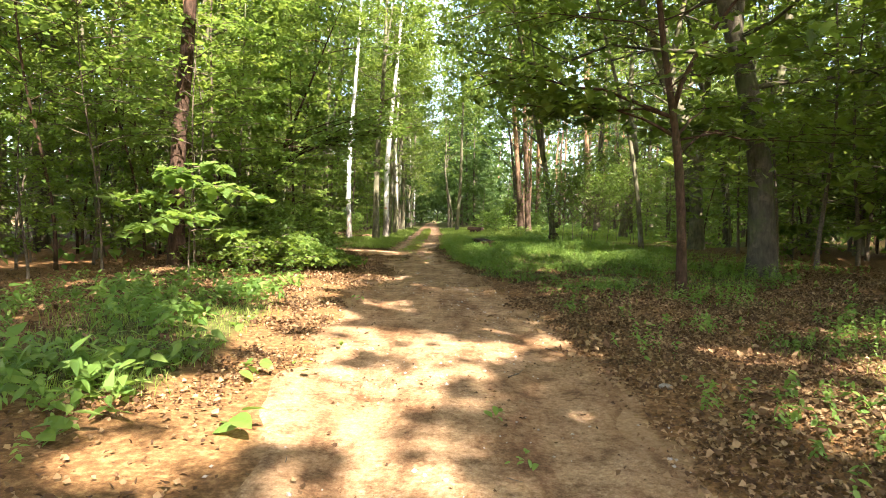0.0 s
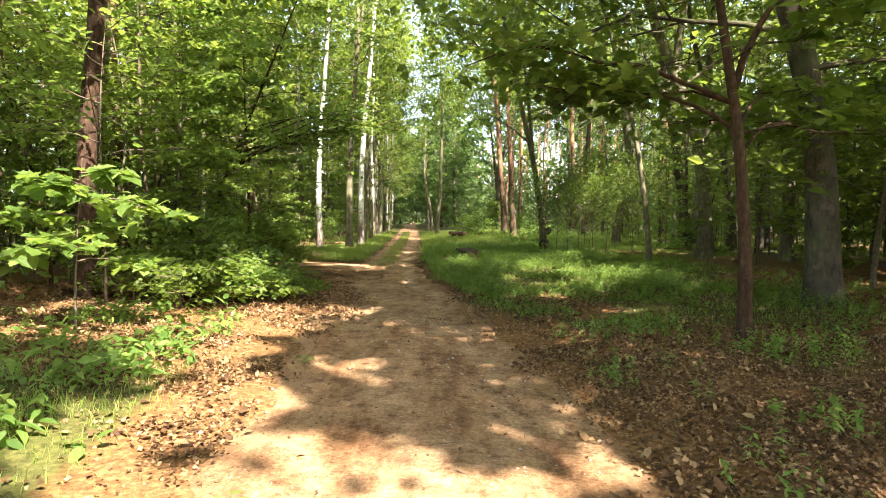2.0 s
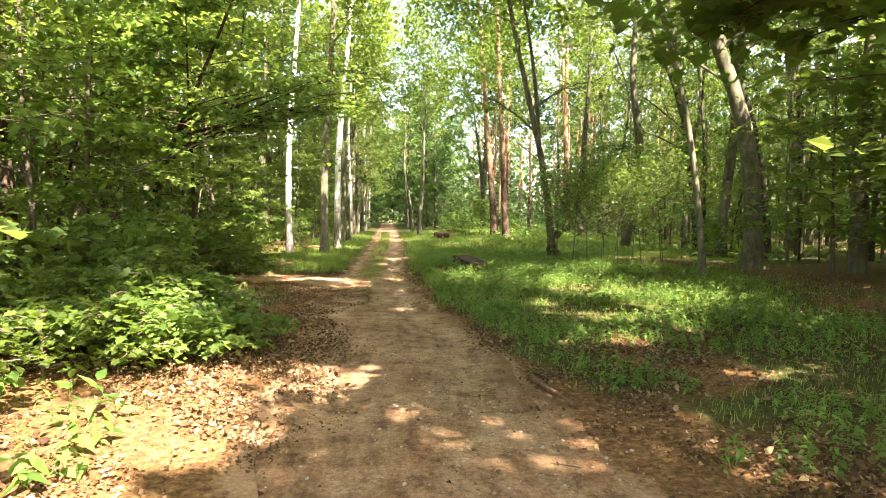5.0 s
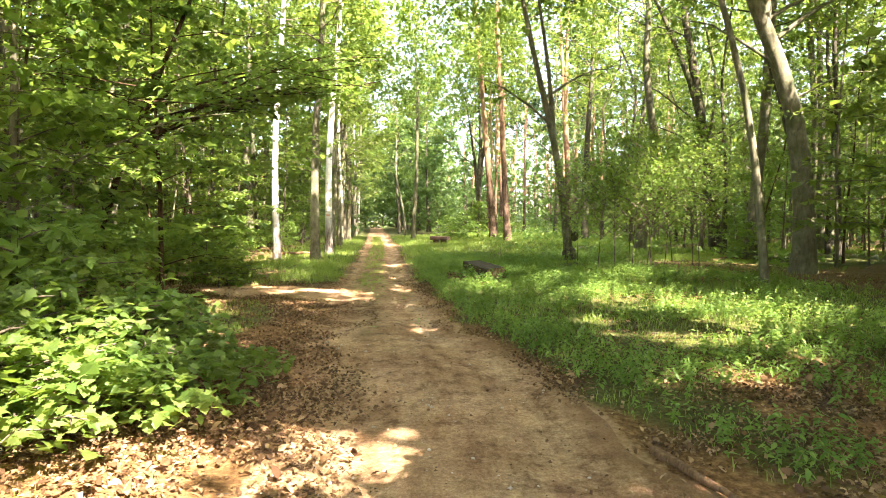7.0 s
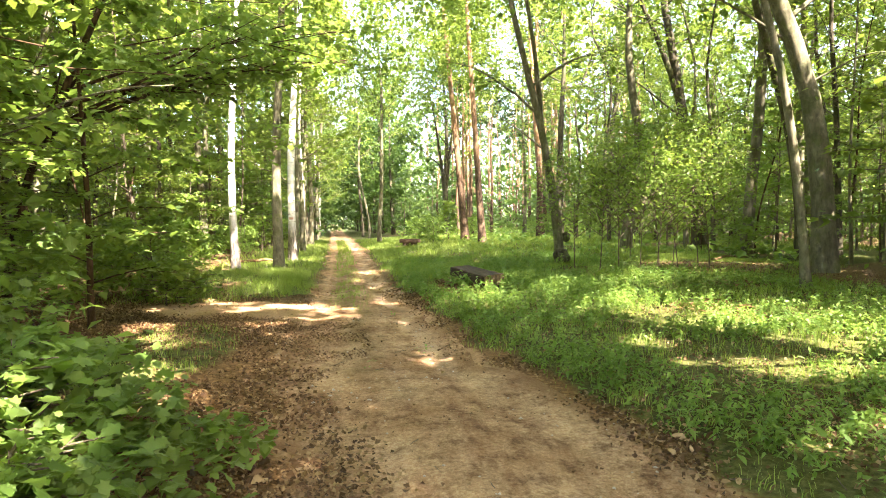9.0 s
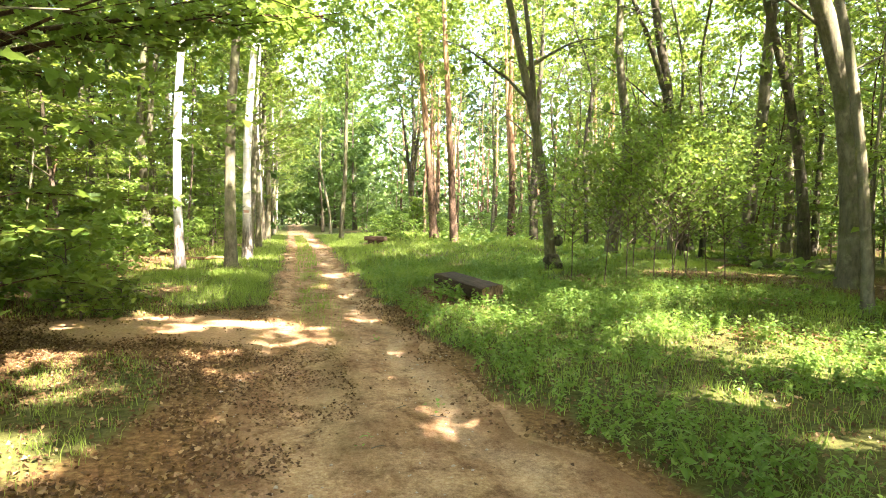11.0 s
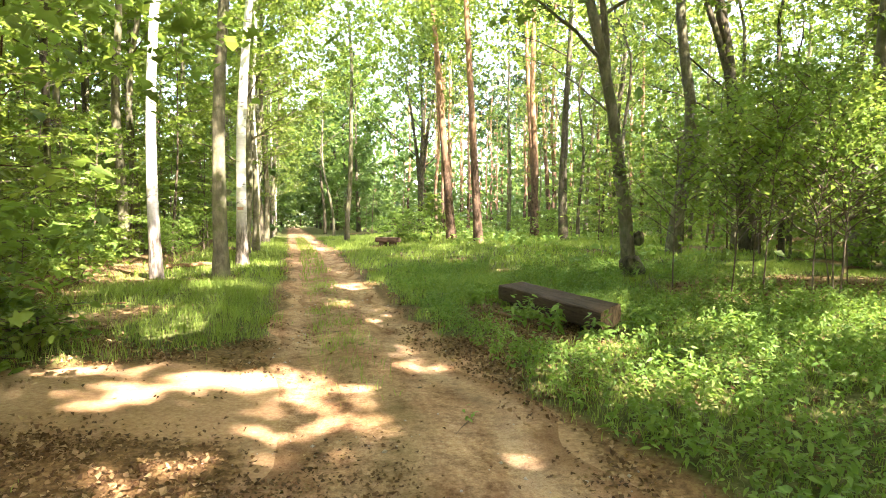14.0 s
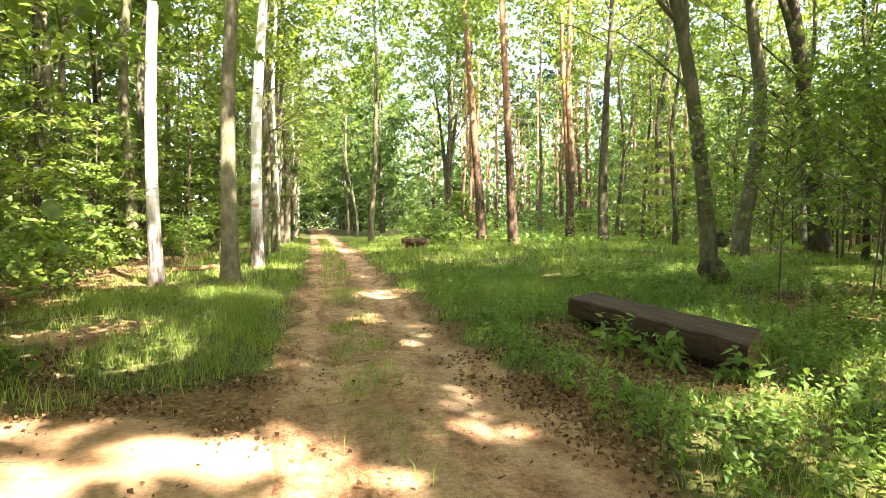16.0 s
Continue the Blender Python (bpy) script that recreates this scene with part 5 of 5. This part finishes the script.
def blades(x, y, rng, height, width):
    n = len(x)
    h = height * (0.45 + 0.9 * rng.random(n))
    a, b = rng.random(n) * 2 * np.pi, rng.random(n) * 2 * np.pi
    lean = h * (0.2 + 0.55 * rng.random(n))
    base = np.column_stack([x, y, ground_z(x, y) - 0.01])
    side = np.column_stack([np.cos(a), np.sin(a), 0 * a]) * (width / 2)
    out = np.column_stack([np.cos(b), np.sin(b), 0 * b])
    mid = base + out * (0.3 * lean)[:, None] + np.column_stack([0 * h, 0 * h, 0.62 * h])
    tip = base + out * lean[:, None] + np.column_stack([0 * h, 0 * h, h])
    v = np.stack([base - side, base + side, mid + 0.8 * side, mid - 0.8 * side, tip], 1).reshape(-1, 3)
    i = np.arange(n)[:, None] * 5
    return v, i + np.array([0, 1, 2, 3]), i + np.array([3, 2, 4])


rng = np.random.default_rng(200)
tuft = lambda x, y: grass_at(x, y) * np.where(x > road_edges(y)[1], 0.5 + 0.5 * step(17, 21, y), 1) * (0.25 + 0.75 * step(0.35, 0.7, vnoise(x, y, 0.3, 60)))
x1, y1 = sow(rng, 460000, (-7, 11, 2.0, 31), tuft)
x2, y2 = sow(rng, 100000, (-9, 24, 31, 62), grass_at)
h1 = (0.09 + 0.15 * vnoise(x1, y1, 1.2, 61) ** 1.5 + 0.03 * step(14, 20, y1)) * np.where(x1 > road_edges(y1)[1], 0.52 + 0.48 * step(20.5, 24, y1) * step(5.0, 3.0, x1 - road_edges(y1)[1]), np.where(x1 > road_edges(y1)[0] + 0.1, 0.62, np.where((y1 > 14) & (y1 < 22), 0.55, 0.85)))
v, g = merge(blades(x1, y1, rng, h1, 0.0065), blades(x2, y2, rng, 0.16, 0.022))
tagged(new("grass", mesh_of("grass", v, g, GRASS, False)), "fresh green grass in tufts along the track", "grass", kind="stuff")


def herbs(x, y, rng, height, size, count):
    """Stems with pairs of oval leaves."""
    n = len(x)
    h = height * (0.5 + 0.8 * rng.random(n))
    f = np.linspace(0.25, 1.0, count)
    z = (h[:, None] * f[None]).ravel()
    a = (rng.random(n)[:, None] * 6.3 + np.arange(count)[None] * 2.4).ravel()
    tilt = np.repeat(rng.normal(0, 0.12, (n, 2)), count, axis=0)
    px, py = np.repeat(x, count), np.repeat(y, count)
    p = np.column_stack([px + tilt[:, 0] * z, py + tilt[:, 1] * z, np.repeat(ground_z(x, y), count) + z])
    return leaves(p, size, rng, 0.45, NETTLE, 0.35, a)


def lush(x, y):
    l, r = road_edges(y)
    d = x - r
    patch = step(0.05, 0.5, d) * step(7.0, 4.0, d) * step(13, 16, y + vnoise(x, y, 1.5, 63)) * step(31, 26, y) * step(0.45, 0.72, vnoise(x, y, 1.1, 64) + 0.3 * step(4.5, 2.5, np.abs(y - 22.5)) * step(4.5, 3.0, d) + 0.25 * step(1.2, 0.4, d))
    left = 0.28 * step(0.7, 1.3, l - x) * step(5.0, 3.0, l - x) * step(13.5, 11, y) * step(0.4, 0.6, vnoise(x, y, 0.9, 65))
    mid = (0.35 + 0.4 * step(10.5, 12.5, y)) * step(0.2, 0.7, d) * step(8.0, 5.0, d) * step(2.5, 5.5, y) * step(0.47, 0.68, vnoise(x, y, 1.0, 66))
    return np.maximum.reduce([patch, left, mid]) * (1 - bare(x, y))


x3, y3 = sow(rng, 56000, (-7, 9, 3, 32), lush)
inside = (np.abs(x3 - 1.2 - 0.1 * (24 - y3)) < 0.82) & (np.abs(y3 - 23.8) < 1.55)
x3, y3 = x3[~inside], y3[~inside]
v1, f1 = herbs(x3, y3, rng, 0.13 + 0.16 * vnoise(x3, y3, 1.5, 67), 0.05, 11)
x4, y4 = sow(rng, 200, (0.3, 1.5, 22.2, 26.0), lambda x, y: 0.9 * (np.abs(x - 0.86 - 0.12 * (25 - y)) < 0.14) * step(0.45, 0.6, vnoise(x, y, 0.35, 69)))
for bx, by in ((1.2, 22.5), (1.0, 23.0), (1.75, 22.35), (0.85, 23.6)):
    x4, y4 = np.append(x4, bx + rng.normal(0, 0.1, 9)), np.append(y4, by + rng.normal(0, 0.1, 9))
v2, f2 = herbs(x4, y4, rng, 0.27, 0.1, 8)
xv, yv = sow(rng, 1000, (-4.6, -1.2, 4, 12.5), lambda x, y: (0.95 - 0.4 * step(8.5, 10, y)) * step(0.6, 1.1, road_edges(y)[0] - x) * step(0.35, 0.6, vnoise(x, y, 0.7, 75)))
v3, f3 = herbs(xv, yv, rng, 0.2 + 0.12 * vnoise(xv, yv, 1.0, 76), 0.12, 7)
v, g = merge((v1, f1), (v2, f2), (v3, f3))
tagged(new("herb_layer", mesh_of("herb_layer", v, g, HERB, False)), "nettles and low leafy herbs on the verge", "undergrowth", kind="stuff")

rng = np.random.default_rng(210)
# far undergrowth: green haze of low plants under the trees
x5, y5 = sow(rng, 60000, (-30, 40, 12, 90), lambda x, y: np.where(x > 0, 0.55 * step(3, 8, x - road_edges(y)[1]) * step(24, 34, y + 0.5 * x), 0.25 * step(4, 6, road_edges(y)[0] - x)) * step(0.35, 0.6, vnoise(x, y, 3.0, 70)))
p = np.column_stack([x5, y5, ground_z(x5, y5) + 0.08 + 0.35 * rng.random(len(x5)) ** 1.5])
v, f = leaves(p, 0.22, rng, 0.45)
tagged(new("forest_undergrowth", mesh_of("forest_undergrowth", v, [f], HERB, False)), "low green plants under the trees", "undergrowth", kind="stuff")


def litter_at(x, y):
    l, r = road_edges(y)
    off = np.maximum(l - x + 0.55 * step(10, 12.5, y) * step(21, 18, y), x - r + 0.1)
    n = vnoise(x, y, 0.5, 71)
    w = step(-0.3, 0.4, off + 0.5 * (n - 0.5)) * (1 - 0.7 * grass_at(x, y)) * (1 - 0.85 * bare(x, y)) * (0.3 + 0.7 * step(0.3, 0.6, n))
    return np.maximum(w, 0.03) * step(60, 25, y)


x6, y6 = sow(rng, 105000, (-8, 10, 2.2, 45), litter_at)
x9, y9 = sow(rng, 150000, (-6, 8, 2.6, 15), lambda x, y: litter_at(x, y) ** 2)
xb, yb = sow(rng, 120000, (-6.5, 3.5, 13, 25), lambda x, y: litter_at(x, y) ** 1.5)
xd, yd = sow(rng, 60000, (1.3, 6.5, 3.6, 10.5), lambda x, y: step(-0.25, 0.45, x - road_edges(y)[1]) * (0.35 + 0.65 * step(0.35, 0.6, vnoise(x, y, 0.4, 78))))
x6, y6 = np.concatenate([x6, x9, xb, xd]), np.concatenate([y6, y9, yb, yd])
p = np.column_stack([x6, y6, ground_z(x6, y6) + 0.012 + 0.02 * rng.random(len(x6))])
v, f = leaves(p, 0.031, rng, 0.5, CRUMB)
xa, ya = sow(rng, 26000, (-3, 3, 2.4, 30), lambda x, y: step(0.2, 0.0, np.maximum(road_edges(y)[0] - x, x - road_edges(y)[1])) * step(0.4, 0.75, vnoise(x, y, 0.6, 74)))
xe, ye = sow(rng, 24000, (-4.8, -1.0, 17.8, 21.3), lambda x, y: step(0.25, 0.55, vnoise(x, y, 0.35, 79)) * step(21.3, 20.3, y + 0.3 * x + 0.9))
xa, ya = np.append(xa, xe), np.append(ya, ye)
v2, f2 = leaves(np.column_stack([xa, ya, ground_z(xa, ya) + 0.012]), 0.022, rng, 0.5, CRUMB, 0.5)
v, f = merge((v, f), (v2, f2))
xc, yc = sow(rng, 30000, (-6, 9, 3.2, 16), lambda x, y: litter_at(x, y) ** 1.5 * step(0.3, 0.6, vnoise(x, y, 0.9, 77)))
v3, f3 = leaves(np.column_stack([xc, yc, ground_z(xc, yc) + 0.022 + 0.02 * rng.random(len(xc))]), 0.062, rng, 0.55, CURLED, 0.4)
v, f = merge((v, f[0]), (v3, f3))
tagged(new("leaf_litter", mesh_of("leaf_litter", v, f, DEAD, False)), "dry brown fallen leaves on the ground", "leaf litter", kind="stuff")


# ---- pebbles, twigs ----
STONE = plain("pebble_stone", (0.25, 0.2, 0.16), (0.55, 0.48, 0.4), 0.02, 0.8)
DULL_STONE = plain("field_stone", (0.14, 0.115, 0.09), (0.34, 0.29, 0.23), 0.015, 0.9)
octa = np.array([(1, 0, 0), (0, 1, 0), (-1, 0, 0), (0, -1, 0), (0, 0, 0.7), (0, 0, -0.7)])
octf = np.array([(0, 1, 4), (1, 2, 4), (2, 3, 4), (3, 0, 4), (1, 0, 5), (2, 1, 5), (3, 2, 5), (0, 3, 5)])
x7, y7 = sow(rng, 5200, (-3, 3, 2.5, 32), lambda x, y: 0.9 * step(0.3, -0.2, np.maximum(road_edges(y)[0] - x, x - road_edges(y)[1])) * step(0.3, 0.7, vnoise(x, y, 0.8, 72)))
s = 0.006 + 0.014 * rng.random(len(x7)) ** 3
turn = rng.random(len(x7)) * 6.3
ov = octa[None] * (s[:, None] * (0.7 + 0.6 * rng.random((len(x7), 6))))[..., None]
rx = ov[..., 0] * np.cos(turn)[:, None] - ov[..., 1] * np.sin(turn)[:, None]
ry2 = ov[..., 0] * np.sin(turn)[:, None] + ov[..., 1] * np.cos(turn)[:, None]
v = np.stack([rx + x7[:, None], ry2 + y7[:, None], ov[..., 2] + (ground_z(x7, y7) + 0.011)[:, None]], -1).reshape(-1, 3)
f = (octf[None] + (np.arange(len(x7)) * 6)[:, None, None]).reshape(-1, 3)
tagged(new("pebbles", mesh_of("pebbles", v, [f], STONE)), "small pale pebbles on the sandy track", "pebbles", kind="stuff")

twigs = []
x8, y8 = sow(rng, 900, (-6, 8, 2.5, 34), lambda x, y: 0.25 + 0.6 * litter_at(x, y))
for x, y in zip(x8, y8):
    a, ln = rng.random() * 6.3, 0.06 + 0.3 * rng.random() ** 2
    bend = rng.normal(0, 0.2)
    pts = [(x + ln * s * math.cos(a + bend * s), y + ln * s * math.sin(a + bend * s)) for s in (0, 0.5, 1)]
    twigs.append(([(px, py, float(ground_z(px, py)) + 0.015) for px, py in pts], np.array([1, 0.8, 0.4]) * rng.uniform(0.002, 0.006)))
v, q, t = tubes(twigs, 4)
tagged(new("twigs", mesh_of("twigs", v, [q, t], TWIG)), "thin dry twigs scattered on the ground", "twigs", kind="stuff")

STICK = plain("dead_branch", (0.075, 0.04, 0.022), (0.25, 0.145, 0.075), 0.03, 0.85, 0.01, (1, 1, 0.3))


def fallen_branch(points, radius, label):
    pts = [(x, y, float(ground_z(x, y)) + z) for x, y, z in points]
    s = np.linspace(0, 1, 9)
    src = np.linspace(0, 1, len(pts))
    p = np.column_stack([np.interp(s, src, [q[k] for q in pts]) for k in range(3)])
    p += 0.012 * np.random.default_rng(len(label)).standard_normal(p.shape)
    v, q, t = tube(p - p[0], radius * (1 - 0.5 * s), 8, 0, 0.3, 3)
    ob = new("fallen_branch", mesh_of("fallen_branch", v, [q, t], STICK))
    ob.location = p[0]
    return tagged(ob, label, "branch")


fallen_branch([(1.06, 13.05, 0.03), (1.12, 12.65, 0.05), (1.24, 12.24, 0.035)], 0.036, "rotten reddish stick lying at the track's edge")
fallen_branch([(0.75, 24.6, 0.03), (0.95, 23.6, 0.05), (1.15, 22.9, 0.03)], 0.03, "brown fallen branch in front of the log bench")
fallen_branch([(-5.6, 33.8, 0.08), (-4.8, 34.0, 0.14), (-4.2, 34.4, 0.1)], 0.07, "fallen log lying behind the birches")
fallen_branch([(-5.6, 26.2, 0.03), (-5.0, 26.5, 0.05), (-4.5, 26.6, 0.03)], 0.02, "grey dead stick on the forest edge")
fallen_branch([(9.0, 27.0, 0.04), (9.8, 27.6, 0.1), (10.8, 27.9, 0.08)], 0.05, "dead branch on brown leaf litter")

bm = bmesh.new()
bmesh.ops.create_icosphere(bm, subdivisions=3, radius=0.045)
for v in bm.verts:
    v.co = Vector((v.co.x * 1.2, v.co.y * 0.8, v.co.z * 0.55)) * (1 + 0.35 * noise.noise(v.co * 14))
stone = part("stone", bm, DULL_STONE, None)
stone.location = (2.14, 5.55, float(ground_z(2.14, 5.55)) + 0.02)
tagged(stone, "pale flat stone lying in dry leaves", "stone")

MARK_WHITE = plain("white_paint", (0.5, 0.48, 0.45), (0.75, 0.72, 0.68), 0.03, 0.7)
MARK_RED = plain("red_paint", (0.42, 0.24, 0.19), (0.55, 0.34, 0.27), 0.03, 0.7)
mark = tagged(new("trail_marker"), "small faded white and pink trail mark on a birch trunk", "trail marker")
mark.location = (-3.86, 35.23, 1.72 + float(ground_z(-3.86, 35.4)))
for name, low, high, paint, front in (("plate", -0.12, 0.12, MARK_WHITE, 0.0), ("bar", -0.07, 0.02, MARK_RED, -0.004)):
    bm = bmesh.new()
    bmesh.ops.create_cube(bm, size=1.0)
    for v in bm.verts:
        v.co = Vector((v.co.x * 0.17, v.co.y * 0.012 + front, low + (v.co.z + 0.5) * (high - low)))
    part(name, bm, paint, mark)

# broad-leaved seedlings on the bare edge of the track
rng = np.random.default_rng(220)
for x, y, n, size in ((-1.05, 5.55, 5, 0.2), (-0.72, 4.35, 4, 0.24), (-1.55, 4.05, 5, 0.22), (0.82, 4.75, 7, 0.09), (-1.9, 5.0, 5, 0.2), (-0.95, 9.6, 6, 0.14), (-0.55, 6.6, 4, 0.1), (-2.6, 4.6, 6, 0.2), (-1.75, 7.2, 6, 0.18), (-0.6, 5.6, 4, 0.1),
                      (0.9, 4.0, 9, 0.06), (2.34, 5.52, 6, 0.09), (-0.4, 17.9, 8, 0.07), (-0.6, 20.7, 8, 0.07), (-1.0, 17.2, 6, 0.06), (3.9, 9.4, 7, 0.12), (5.2, 8.2, 7, 0.12)):
    z = float(ground_z(x, y))
    p = np.column_stack([rng.normal(0, 0.05, n), rng.normal(0, 0.05, n), 0.04 + 0.09 * rng.random(n)])
    seedling = tagged(new("seedling"), "low broad-leaved green seedling on bare soil", "plant", "seedlings on the track")
    seedling.location = (x, y, z)
    for q in p:
        v, f = leaves(q[None], 0.6 * size, rng, 0.3, BROAD, 0.25)
        part_of("leaf", mesh_of("leaf", v, [f], HERB, False), seedling)
